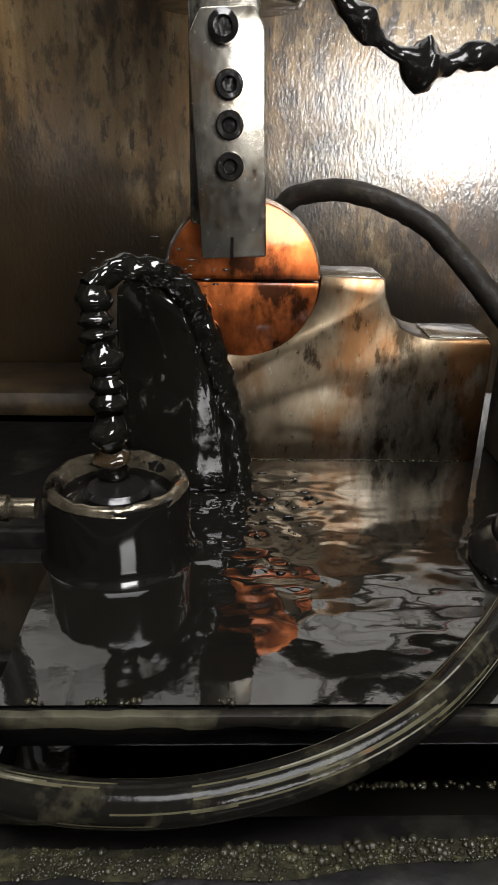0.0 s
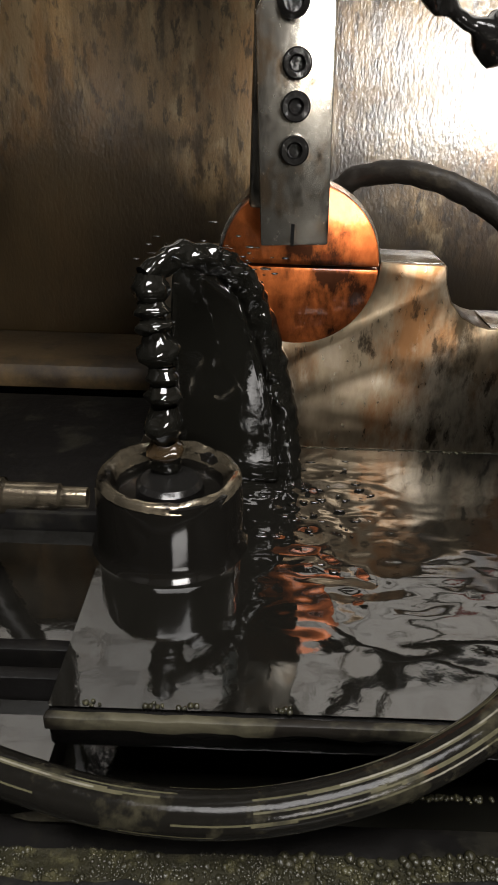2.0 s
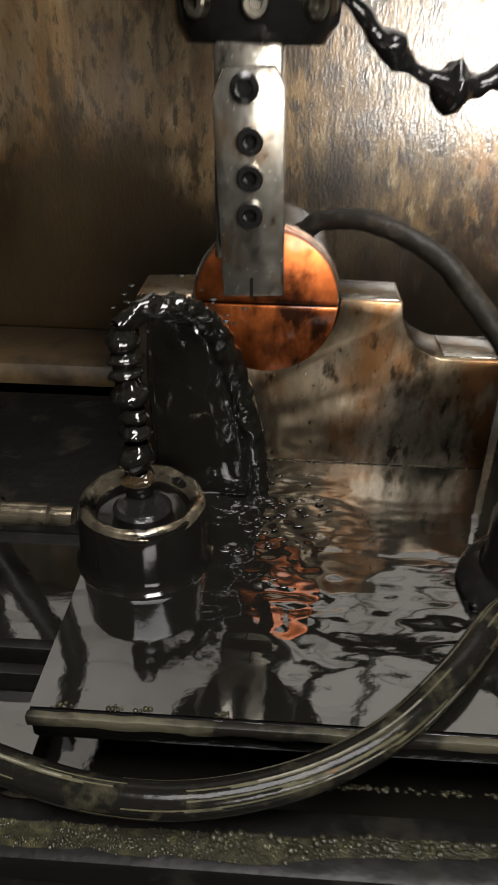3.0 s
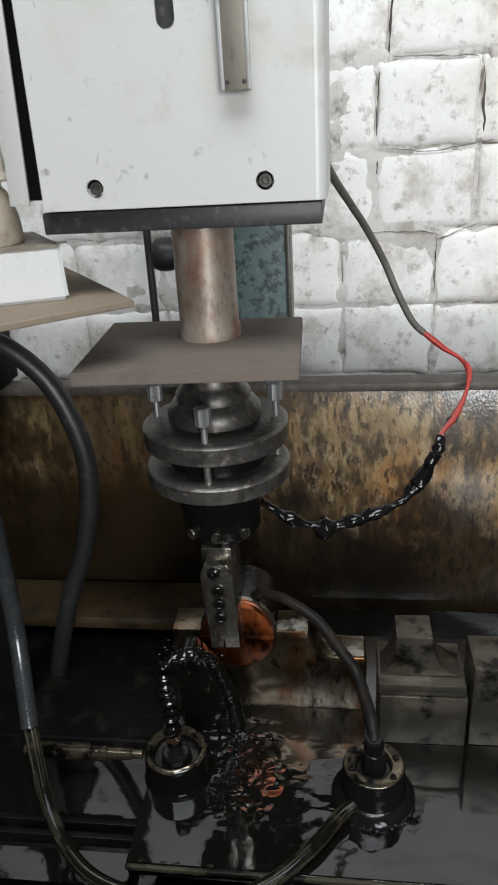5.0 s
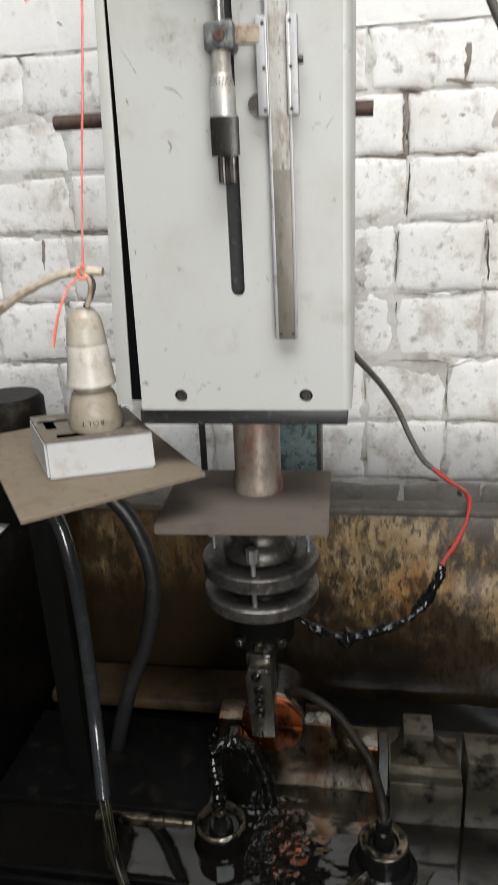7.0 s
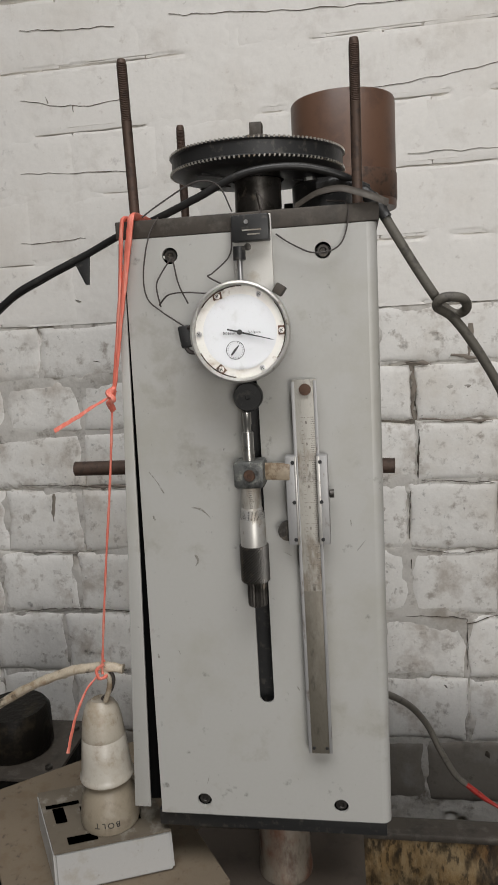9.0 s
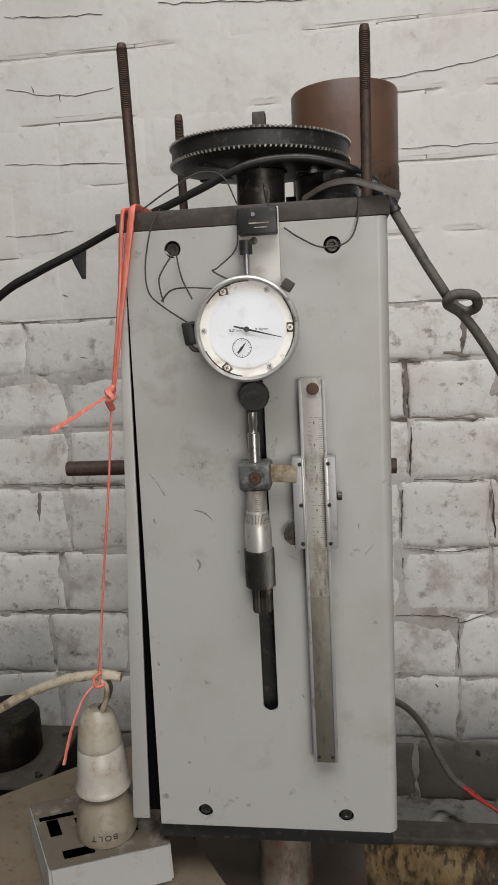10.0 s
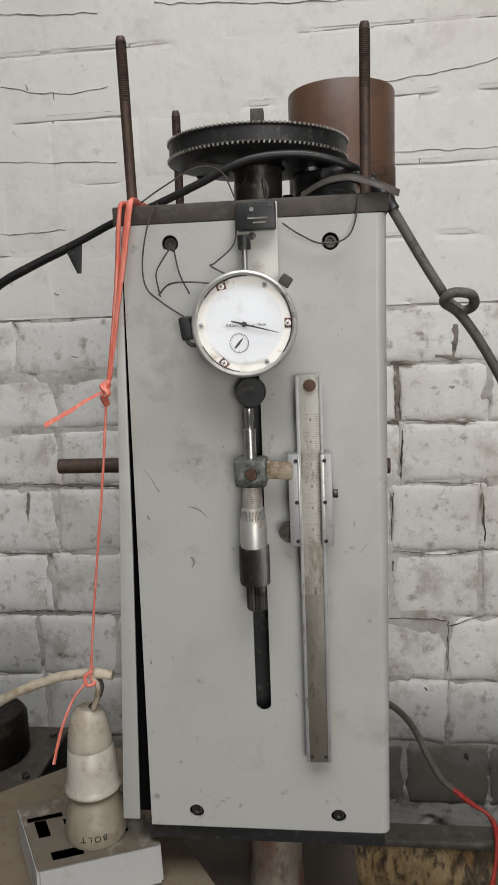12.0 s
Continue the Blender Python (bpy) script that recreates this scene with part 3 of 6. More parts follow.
spots = []
for _ in range(3600):
    x = rng.uniform(-0.12, 0.12)
    y1, y0 = foam_edges(x)
    u = rng.random()
    if y0 > y1 or noise.noise(Vector((x * 70, u * 3, 5))) < -0.3:
        continue
    spots.append(((x, y0 + (y1 - y0) * u, -0.4071), rng.uniform(0.00018, 0.0005) * (1.9 if rng.random() < 0.08 else 1.0), 0.7))
for _ in range(110):
    x = rng.uniform(0.0, 0.115)
    y1, y0 = foam_edges(x)
    spots.append(((x, y1 - rng.uniform(0.0, 0.004), -0.4069), rng.uniform(0.0006, 0.0013), 0.85))
for _ in range(70):
    x = rng.choice((rng.uniform(0.03, 0.11), rng.uniform(0.03, 0.07)))
    spots.append(((x, -0.1012 + rng.gauss(0, 0.0004), -0.4075), rng.uniform(0.0003, 0.0009), 0.8))
for _ in range(150):
    x = rng.uniform(-0.01, 0.0995)
    spots.append(((x, 0.0425 + rng.gauss(0, 0.0003), TABLE_Z), rng.uniform(0.0002, 0.0006), 0.8))
for x in (-0.045, -0.030, -0.022, 0.0, 0.052):
    spots += [((x + rng.gauss(0, 0.0012), -0.0962 + rng.gauss(0, 0.0006), TABLE_Z + 0.0002), rng.uniform(0.0003, 0.0008), 0.8) for _ in range(7)]
bubble_mesh("oil_foam", spots, FOAM, "greenish brown foam of small bubbles on the oil")
bed = bmesh.new()
cols = []
for i in range(161):
    x = -0.12 + 0.24 * i / 160
    y1, y0 = foam_edges(x)
    cols.append([bed.verts.new((x, y, -0.4073)) for y in (min(y0, y1 - 0.0004), y1)])
for p, q in zip(cols, cols[1:]):
    bed.faces.new((p[0], q[0], q[1], p[1]))
tagged(part("scum", bed, FOAM, None, "thin olive scum under the foam", 60), category="foam", kind="stuff")

# ---- brick wall ----
wall = thing("wall_north", "whitewashed rough brick wall with stained joints", "wall", (0, WALL_Y, 0), kind="structure")
COURSES = [-0.39, -0.29, -0.19, -0.092, 0.006, 0.106, 0.192, 0.272, 0.352, 0.44, 0.53, 0.615, 0.70, 0.79]
FIRST = [0.15, 0.09, 0.208, 0.13, 0.13, 0.142, 0.140, 0.09, 0.155, 0.10, 0.17, 0.11, 0.16]
LENGTH = [0.122, 0.122, 0.122, 0.126, 0.122, 0.245, 0.121, 0.245, 0.122, 0.245, 0.122, 0.245, 0.122]
tpart("backing", box(X0, X1, WALL_Y + 0.013, WALL_Y + 0.1, -0.46, Z1), MORTAR, wall)


def mortar_sheet(z0, z1, rows, low):
    """The whitewashed mortar between and over the bricks, fallen out in places."""
    bm = bmesh.new()
    bmesh.ops.create_grid(bm, x_segments=330, y_segments=rows, size=0.5)
    for v in bm.verts:
        x, z = v.co.x * 1.35 + 0.02, (z0 + z1) / 2 + v.co.y * (z1 - z0)
        n1 = noise.fractal(Vector((x * 12, z * 12, 3)), 1.0, 2.0, 4)
        n2 = noise.fractal(Vector((x * 5, z * 16, 9)), 1.0, 2.0, 4)
        bed_gap = min(abs(z - q) for q in COURSES)
        if low:
            open_joint = 0.5 * math.exp(-((x - 0.137) / 0.03) ** 2 - ((z - 0.16) / 0.13) ** 2) + 0.4 * math.exp(-((x - 0.25) / 0.02) ** 2 - ((z - 0.12) / 0.07) ** 2)
            hole = max(0.0, min(1.0, (n1 + open_joint - 0.14) * 4.0))
            y = 0.0026 + 0.0034 * n2
        else:
            hole = max(0.0, min(1.0, (n2 + 0.05) * 4.0)) if bed_gap < 0.004 else max(0.0, min(1.0, (n1 - 0.5) * 4.0))
            y = 0.0002 + 0.0009 * n1
        v.co = Vector((x, WALL_Y + y + 0.0006 * noise.noise(Vector((x * 90, z * 90, 0))) + 0.0095 * hole, z))
    return bm


tpart("mortar", mortar_sheet(-0.46, 0.352, 230, True), MORTAR_WHITE, wall, "whitewashed mortar, fallen out in places", 60)
tpart("upper_mortar", mortar_sheet(0.352, 0.88, 180, False), UPPER_WASH, wall, "thick whitewash over the joints, cracked along them", 60)
tpart("outer_wall", box(X0, -0.655, WALL_Y, WALL_Y + 0.0129, -0.46, Z1), DARK_SHELL, wall)
tpart("outer_wall", box(0.695, X1, WALL_Y, WALL_Y + 0.0129, -0.46, Z1), DARK_SHELL, wall)
tpart("upper_wall", box(-0.655, 0.695, WALL_Y, WALL_Y + 0.0129, 0.88, Z1), DARK_SHELL, wall)
tpart("footing", box(X0, X1, WALL_Y, WALL_Y + 0.1, Z0, -0.4605), DARK_SHELL, wall)


def brick_mesh(length, height, depth, seed, wear, mat):
    """A worn, whitewashed brick: an uneven front that rounds off towards its joints, its back open in the mortar."""
    bm = bmesh.new()

    def steps(size, n):
        e = min(0.011, size * 0.14)
        inner = [-size / 2 + e + (size - 2 * e) * i / n for i in range(n + 1)]
        return [-size / 2, -size / 2 + e * 0.3] + inner + [size / 2 - e * 0.3, size / 2]

    xs, zs = steps(length, 7 if length > 0.2 else 5), steps(height, 4)
    g = {}
    for i, x in enumerate(xs):
        for k, z in enumerate(zs):
            q = Vector((x, 0, z))
            dx, dz = max(0.0, 1 - (length / 2 - abs(x)) / 0.011), max(0.0, 1 - (height / 2 - abs(z)) / 0.010)
            q.y = (0.0046 * wear) * max(dx ** 2.2, dz ** 2.2) - 0.0022 * wear * noise.noise(q * 22 + Vector((seed * 7.1, seed, 0))) - 0.0008 * noise.noise(q * 70 + Vector((seed, 0, seed)))
            q.x += noise.noise(q * 45 + Vector((0, seed * 3, 1))) * 0.0055 * wear * dx
            q.z += noise.noise(q * 45 + Vector((seed * 5, 0, 2))) * 0.0050 * wear * dz
            g[i, k] = bm.verts.new(q)
    nx, nz = len(xs) - 1, len(zs) - 1
    rim = [g[i, 0] for i in range(nx)] + [g[nx, k] for k in range(nz)] + [g[i, nz] for i in range(nx, 0, -1)] + [g[0, k] for k in range(nz, 0, -1)]
    for i in range(nx):
        for k in range(nz):
            bm.faces.new((g[i, k], g[i + 1, k], g[i + 1, k + 1], g[i, k + 1]))
    back = [bm.verts.new((v.co.x, depth, v.co.z)) for v in rim]
    for i in range(len(rim)):
        j = (i + 1) % len(rim)
        bm.faces.new((rim[i], back[i], back[j], rim[j]))
    me = bpy.data.meshes.new("brick")
    bmesh.ops.recalc_face_normals(bm, faces=bm.faces)
    bm.to_mesh(me)
    bm.free()
    me.materials.append(mat)
    me.polygons.foreach_set("use_smooth", [True] * len(me.polygons))
    me.set_sharp_from_angle(angle=radians(62))
    return me


brick_rng = random.Random(11)
for c, (z0, z1) in enumerate(zip(COURSES, COURSES[1:])):
    low = z1 < 0.36
    gap = 0.0035 if low else 0.0022
    mat = GRIMY_WASH if z1 < -0.25 else (WHITEWASH if low else UPPER_WASH)
    kinds = [brick_mesh(LENGTH[c] - gap, z1 - z0 - gap, 0.02, c * 5 + s, 1.0 if low else 0.36, mat) for s in range(4)]
    x = FIRST[c] - LENGTH[c] * (7 if LENGTH[c] < 0.2 else 4)
    while x < 0.62:
        ob = new("brick", brick_rng.choice(kinds))
        ob.parent = wall
        ob.location = (x + LENGTH[c] / 2 + brick_rng.uniform(-1, 1) * 0.0012, brick_rng.uniform(-1, 0.6) * (0.0016 if low else 0.0005), (z0 + z1) / 2 + brick_rng.uniform(-1, 1) * 0.0008)
        ob.rotation_euler = (0, radians(brick_rng.uniform(-0.5, 0.5)), radians(brick_rng.uniform(-0.3, 0.3)))
        x += LENGTH[c]


def ribbon(points, width, y, seed, jag):
    """A jagged narrow strip along (x, z) points: an open joint, a run of mortar or a scuff."""
    bm = bmesh.new()
    line = spline([(x, 0, z) for x, z in points], 12)
    rows = []
    n = len(line)
    rise = 0.0001 if y < 0.1 else 0.0012
    for i, p in enumerate(line):
        d = (line[min(i + 1, n - 1)] - line[max(i - 1, 0)]).normalized()
        side = Vector((-d.z, 0, d.x))
        w = width * (0.25 + 0.75 * math.sin(math.pi * (i + 0.5) / n) ** 0.5) * (0.55 + 0.75 * noise.noise(p * 90 + Vector((seed, 0, 0))))
        q = p + side * jag * noise.noise(p * 70 + Vector((0, seed, 0)))
        a, b = q + side * max(w, 0.0002) / 2, q - side * max(w, 0.0002) * (0.5 + 0.4 * noise.noise(p * 160)) / 1.0
        rows.append([bm.verts.new((v.x, yy, v.z)) for v, yy in ((a, y + rise), (a * 0.7 + b * 0.3, y), (a * 0.3 + b * 0.7, y), (b, y + rise))])
    for p, q in zip(rows, rows[1:]):
        for k in range(3):
            bm.faces.new((p[k], p[k + 1], q[k + 1], q[k]))
    if bm.faces and sum((f.normal.y for f in bm.faces), 0) > 0:
        bmesh.ops.reverse_faces(bm, faces=list(bm.faces))
    return bm


def open_joint(*points, width):
    tpart("open_joint", ribbon(points, width, WALL_Y - 0.0016, points[0][0] * 40, 0.0022 if points[0][1] < 0.36 else 0.0034), DARK_JOINT if points[0][1] < 0.36 else CRACK, wall, "", 60)


def mortar_run(*points, width):
    tpart("mortar_run", ribbon(points, width, WALL_Y - 0.0013, points[0][1] * 40, 0.003), BARE_MORTAR, wall, "", 60)


open_joint((0.146, 0.182), (0.144, 0.113), width=0.0042)
open_joint((0.149, 0.108), (0.248, 0.104), width=0.0022)
open_joint((0.255, 0.092), (0.259, 0.022), width=0.0046)
open_joint((0.133, 0.094), (0.131, 0.023), width=0.0026)
open_joint((0.133, 0.009), (0.200, 0.003), (0.271, 0.012), width=0.0016)
open_joint((0.132, -0.006), (0.131, -0.021), width=0.003)
open_joint((0.122, -0.092), (0.204, -0.095), (0.212, -0.103), (0.266, -0.085), width=0.0018)
open_joint((0.210, -0.105), (0.210, -0.174), width=0.0014)
open_joint((-0.380, 0.754), (-0.301, 0.746), (-0.245, 0.744), width=0.0014)
open_joint((-0.169, 0.749), (-0.086, 0.743), (0.046, 0.734), (0.273, 0.729), width=0.0012)
open_joint((-0.389, 0.661), (-0.310, 0.649), (-0.238, 0.652), width=0.0015)
open_joint((0.080, 0.630), (0.187, 0.638), (0.273, 0.650), width=0.0013)
open_joint((-0.399, 0.566), (-0.232, 0.556), width=0.0013)
open_joint((0.138, 0.546), (0.273, 0.544), width=0.0012)
open_joint((-0.409, 0.470), (-0.311, 0.471), width=0.0013)
open_joint((-0.335, 0.385), (-0.327, 0.384), width=0.005)
open_joint((-0.317, 0.297), (-0.306, 0.296), width=0.005)
open_joint((-0.387, -0.051), (-0.385, -0.075), width=0.0055)
open_joint((-0.460, 0.007), (-0.370, 0.006), width=0.0022)
open_joint((-0.470, -0.090), (-0.385, -0.084), (-0.266, -0.090), width=0.0016)
open_joint((-0.402, -0.189), (-0.267, -0.184), width=0.0014)
open_joint((-0.448, 0.114), (-0.244, 0.109), width=0.0016)
open_joint((0.236, -0.302), (0.240, -0.314), width=0.008)
open_joint((0.176, -0.199), (0.181, -0.203), width=0.005)
open_joint((-0.349, 0.655), (-0.352, 0.664), width=0.003)
open_joint((-0.313, 0.650), (-0.313, 0.641), width=0.004)
mortar_run((0.141, 0.264), (0.139, 0.197), width=0.009)
mortar_run((0.217, 0.323), (0.214, 0.280), width=0.016)
mortar_run((0.190, 0.283), (0.225, 0.276), width=0.008)
mortar_run((0.130, 0.276), (0.161, 0.272), width=0.007)
mortar_run((-0.399, 0.100), (-0.406, 0.026), width=0.012)
mortar_run((0.151, 0.195), (0.245, 0.191), width=0.006)
mortar_run((-0.343, 0.111), (-0.245, 0.107), width=0.009)

# ---- machine column behind the head ----
column = thing("machine_column", "dark green painted steel machine column behind the head", "column", (-0.005, 0.43, -0.46))
tpart("post", box(-0.034, 0.026, 0.40, 0.46, -0.46, 0.30, 0.003), GREEN_PAINT, column)
tpart("arm", box(-0.03, 0.022, 0.13, 0.40, 0.10, 0.30, 0.003), GREEN_PAINT, column)
tpart("edge_strip", box(0.026, 0.031, 0.405, 0.45, -0.46, 0.28, 0.001), DARK_STEEL, column, "grey steel edge strip")
tpart("crank_shaft", sweep([(-0.034, 0.412, -0.082), (-0.070, 0.406, -0.082), (-0.098, 0.402, -0.082)], 0.005, 14, 4), DARK_STEEL, column)
tpart("crank_knob", lathe([(0, 0), (0.012, 0), (0.017, 0.003), (0.0185, 0.010), (0.0185, 0.020), (0.016, 0.026), (0.008, 0.028), (0, 0.028)], 32, None, pose(-0.094, 0.402, -0.082, 0, -90, 0)), BLACK_PLASTIC, column, "black plastic knob")
post2 = thing("support_rod", "thin black upright rod behind the head", "rod", (-0.155, 0.5, -0.46))
tpart("rod", sweep([(-0.155, 0.5, -0.46), (-0.153, 0.5, -0.1), (-0.152, 0.5, 0.02)], 0.005, 12, 4), BLACK_PLASTIC, post2)

# ---- machine head ----
head = thing("spark_machine", "light grey painted sheet-steel machine with rusty quill, scuffs and dirt", "machine", (0.004, 0.07, -0.012))
BX0, BX1, BZ0, BZ1, BD = -0.0765, 0.0785, 0.0092, 0.39, 0.135
SLOT = 0.0047


def slot_outline(x, z0, z1, r, n=10):
    a = [(x + r * math.cos(t), z0 + r * math.sin(t)) for t in (math.pi + math.pi * i / n for i in range(n + 1))]
    b = [(x + r * math.cos(t), z1 + r * math.sin(t)) for t in (math.pi * i / n for i in range(n + 1))]
    return a + b


def holed_plate(outline, holes, y0, y1):
    """A flat plate with holes through it, by a filled outline."""
    bm = bmesh.new()
    edges = []
    for loop in [outline] + holes:
        vs = [bm.verts.new((x, y0, z)) for x, z in loop]
        edges += [bm.edges.new((vs[i], vs[(i + 1) % len(vs)])) for i in range(len(vs))]
    bmesh.ops.triangle_fill(bm, edges=edges, use_beauty=True)
    r = bmesh.ops.extrude_face_region(bm, geom=list(bm.faces))
    for v in [e for e in r["geom"] if isinstance(e, bmesh.types.BMVert)]:
        v.co.y = y1
    return bm


def circle(x, z, r, n=24):
    return [(x + r * math.cos(2 * math.pi * i / n), z + r * math.sin(2 * math.pi * i / n)) for i in range(n)]


SCREWS = [(-0.046, 0.02), (0.046, 0.02), (-0.0435, 0.379), (0.0475, 0.376)]
face_edge = [(BX0, BZ0), (BX1 - 0.006, BZ0), (BX1 - 0.006, BZ1), (BX0 + 0.0050, BZ1)]
tpart("front_panel", holed_plate(face_edge, [slot_outline(0.0006, 0.0965, 0.30, SLOT)] + [circle(x, z, 0.0048) for x, z in SCREWS], 0.0, 0.002), GREY_PAINT, head, "light grey painted front panel", 30)
corner = bmesh.new()
arc = [(BX1 - 0.006 + 0.006 * math.sin(t), 0.006 - 0.006 * math.cos(t)) for t in (math.pi / 2 * i / 6 for i in range(7))]
ring = [[corner.verts.new((x, y, z)) for z in (BZ0, BZ1)] for x, y in arc + [(BX1, BD), (BX1 - 0.002, BD), (BX1 - 0.002, 0.006), (BX1 - 0.006, 0.002)]]
for a, b in zip(ring, ring[1:] + ring[:1]):
    corner.faces.new((a[0], a[1], b[1], b[0]))
tpart("side_panel", corner, GREY_PAINT, head, "", 50)
tpart("back_panel", box(BX0 + 0.006, BX1 - 0.003, BD - 0.002, BD, BZ0, BZ1), GREY_PAINT, head)
# the other side cover stands off at its foot
cover = prism([(-0.0955, 0.013), (-0.0842, 0.013), (-0.0770, 0.20), (-0.0719, 0.388), (-0.0752, 0.388), (-0.0850, 0.20)], -0.0005, 0.0015, 0.0004)
prism([(-0.0955, 0.013), (-0.0940, 0.013), (-0.0835, 0.20), (-0.0738, 0.388), (-0.0752, 0.388), (-0.0850, 0.20)], 0.0015, BD, 0, cover)
tpart("side_cover", cover, GREY_PAINT, head, "bent grey side cover gaping at its foot", 30)
tpart("inner_casing", prism([(-0.0935, 0.015), (BX0 + 0.002, 0.015), (BX0 + 0.0065, 0.386), (-0.0735, 0.386), (-0.0832, 0.20)], 0.006, BD - 0.004), HOLE, head, "black inner casing in the gap")
tpart("bottom_plate", box(-0.0800, 0.0755, 0.004, BD + 0.005, -0.0035, 0.0080, 0.0008), BLACK_PLASTIC, head, "black bottom plate")
tpart("top_plate", box(-0.0765, 0.080, 0.001, BD + 0.006, 0.3905, 0.401, 0.001), DUSTY_TOP, head, "dusty dark top plate")
tpart("motor_bracket", box(0.015, 0.0690, 0.120, 0.215, 0.4015, 0.4230, 0.001), DARK_STEEL, head, "dark steel motor bracket")
tpart("inner_screen", box(-0.03, 0.04, 0.012, 0.016, 0.02, 0.37), BLACK_PLASTIC, head, "dark inside behind the slot")
for x, z in SCREWS:
    socket_head("screw", x, 0.0035, z, 0.0036, 0.002, head)
for ob in [o for o in head.children if o.name.startswith("screw")]:
    local(ob, head)


def scuff(*points, width):
    tpart("scuff", ribbon(points, width, -0.0002, points[0][0] * 300, 0.0012), SCUFF, head, "", 0)


scuff((-0.0669, 0.2477), (-0.0624, 0.2412), (-0.0579, 0.2337), width=0.0012)
scuff((-0.0409, 0.2248), (-0.0347, 0.2230), (-0.0287, 0.2165), width=0.001)
scuff((-0.0415, 0.1927), (-0.0392, 0.1894), (-0.0408, 0.1854), width=0.0026)
scuff((-0.0436, 0.0323), (-0.0418, 0.0380), width=0.0008)
scuff((-0.0660, 0.2193), (-0.0648, 0.2164), width=0.0016)
scuff((-0.0701, 0.1253), (-0.0696, 0.1222), width=0.0015)
scuff((0.0618, 0.1951), (0.0670, 0.2020), width=0.0007)
scuff((0.0153, 0.1946), (0.0210, 0.1920), width=0.0008)
scuff((0.0577, 0.2147), (0.0579, 0.2108), width=0.0009)
scuff((0.0202, 0.1043), (0.0219, 0.1013), width=0.0009)
scuff((-0.0636, 0.1085), (-0.0631, 0.1051), width=0.0012)
scuff((-0.0564, 0.1280), (-0.0555, 0.1250), width=0.001)

# quill, flange plate, levelling chuck, electrode
QX, QY = -0.001, 0.062
tpart("quill", lathe([(0, -0.003), (0.0195, -0.003), (0.0195, -0.070), (0.0205, -0.073), (0.0205, -0.0795), (0, -0.0795)], 48, None, pose(QX, QY, 0)), RUSTY_QUILL, head, "worn steel quill with rust-red stains")
fl = bmesh.new()
fo = [(-0.0725, -0.014), (0.0615, -0.008), (0.0585, 0.103), (-0.079, 0.100)]
v0 = [fl.verts.new((x, y, -0.0795)) for x, y in fo]
v1 = [fl.verts.new((x, y, -0.0880)) for x, y in fo]
fl.faces.new(v0)
fl.faces.new(v1[::-1])
for i in range(4):
    fl.faces.new((v0[i], v1[i], v1[(i + 1) % 4], v0[(i + 1) % 4]))
bmesh.ops.bevel(fl, geom=list(fl.edges), offset=0.0007, segments=2, affect="EDGES")
tpart("flange_plate", fl, BROWN_STEEL, head, "square brown oxidised steel flange plate")
CY = 0.055
tpart("chuck_neck", lathe([(0.014, -0.088), (0.019, -0.098), (0.019, -0.108), (0.0215, -0.111), (0.0255, -0.116), (0.0255, -0.120), (0.029, -0.123), (0.032, -0.128), (0.032, -0.134), (0.027, -0.138)], 48, None, pose(QX, CY, 0)), DARK_STEEL, head, "stepped turned steel neck")
for z0, z1, name in ((-0.1365, -0.1505, "upper_ring"), (-0.166, -0.1785, "lower_ring")):
    tpart(name, lathe([(0.0, z0), (0.047, z0), (0.049, z0 - 0.0006), (0.0505, z0 - 0.002), (0.0505, z1 + 0.001), (0.0495, z1), (0.0, z1)], 64, None, pose(QX, CY, 0)), DARK_STEEL, head, "dark turned steel levelling ring")
tpart("chuck_core", lathe([(0.036, -0.1505), (0.034, -0.155), (0.034, -0.166)], 40, None, pose(QX, CY, 0)), OILY_BLACK, head)
for a in (-90, 5, 175, 90):
    kx, ky = QX + 0.042 * math.cos(radians(a)), CY + 0.042 * math.sin(radians(a))
    kn = bmesh.new()
    prof = [(0, -0.112), (0.0045, -0.112), (0.0052, -0.1128), (0.0052, -0.1238), (0.0045, -0.1246), (0.0022, -0.1246), (0.0022, -0.1366)]
    lathe(prof, 20, kn, pose(kx, ky, 0))
    for v in kn.verts:
        r = math.hypot(v.co.x - kx, v.co.y - ky)
        if r > 0.005:
            s = 1 + 0.05 * (-1) ** round(math.atan2(v.co.y - ky, v.co.x - kx) / (2 * math.pi) * 20)
            v.co.x, v.co.y = kx + (v.co.x - kx) * s, ky + (v.co.y - ky) * s
    knob = tpart("levelling_screw", kn, SATIN, head, "small knurled levelling screw", 25)
    local(part("stem", lathe([(0.0024, -0.1505), (0.0024, -0.166)], 12, None, pose(kx, ky, 0)), STEEL, knob), knob)
tpart("chuck_body", lathe([(0.030, -0.1785), (0.0305, -0.19), (0.0285, -0.205), (0.0285, -0.216), (0.024, -0.2225), (0, -0.2225)], 48, None, pose(QX, 0.050, 0)), OILY_BLACK, head, "oily black chuck body")
for a in (-125, -88, -50):
    bx, by = QX + 0.0285 * math.cos(radians(a)), 0.050 + 0.0285 * math.sin(radians(a))
    sc = bmesh.new()
    lathe([(0.0042, 0), (0.0042, 0.003), (0.0036, 0.0038), (0.002, 0.0038), (0.0018, 0.001), (0, 0.001)], 16, sc, pose(bx, by, -0.2115, 90, 0, a + 90))
    tpart("clamp_screw", sc, OILED_STEEL, head, "oily clamp screw", 30)

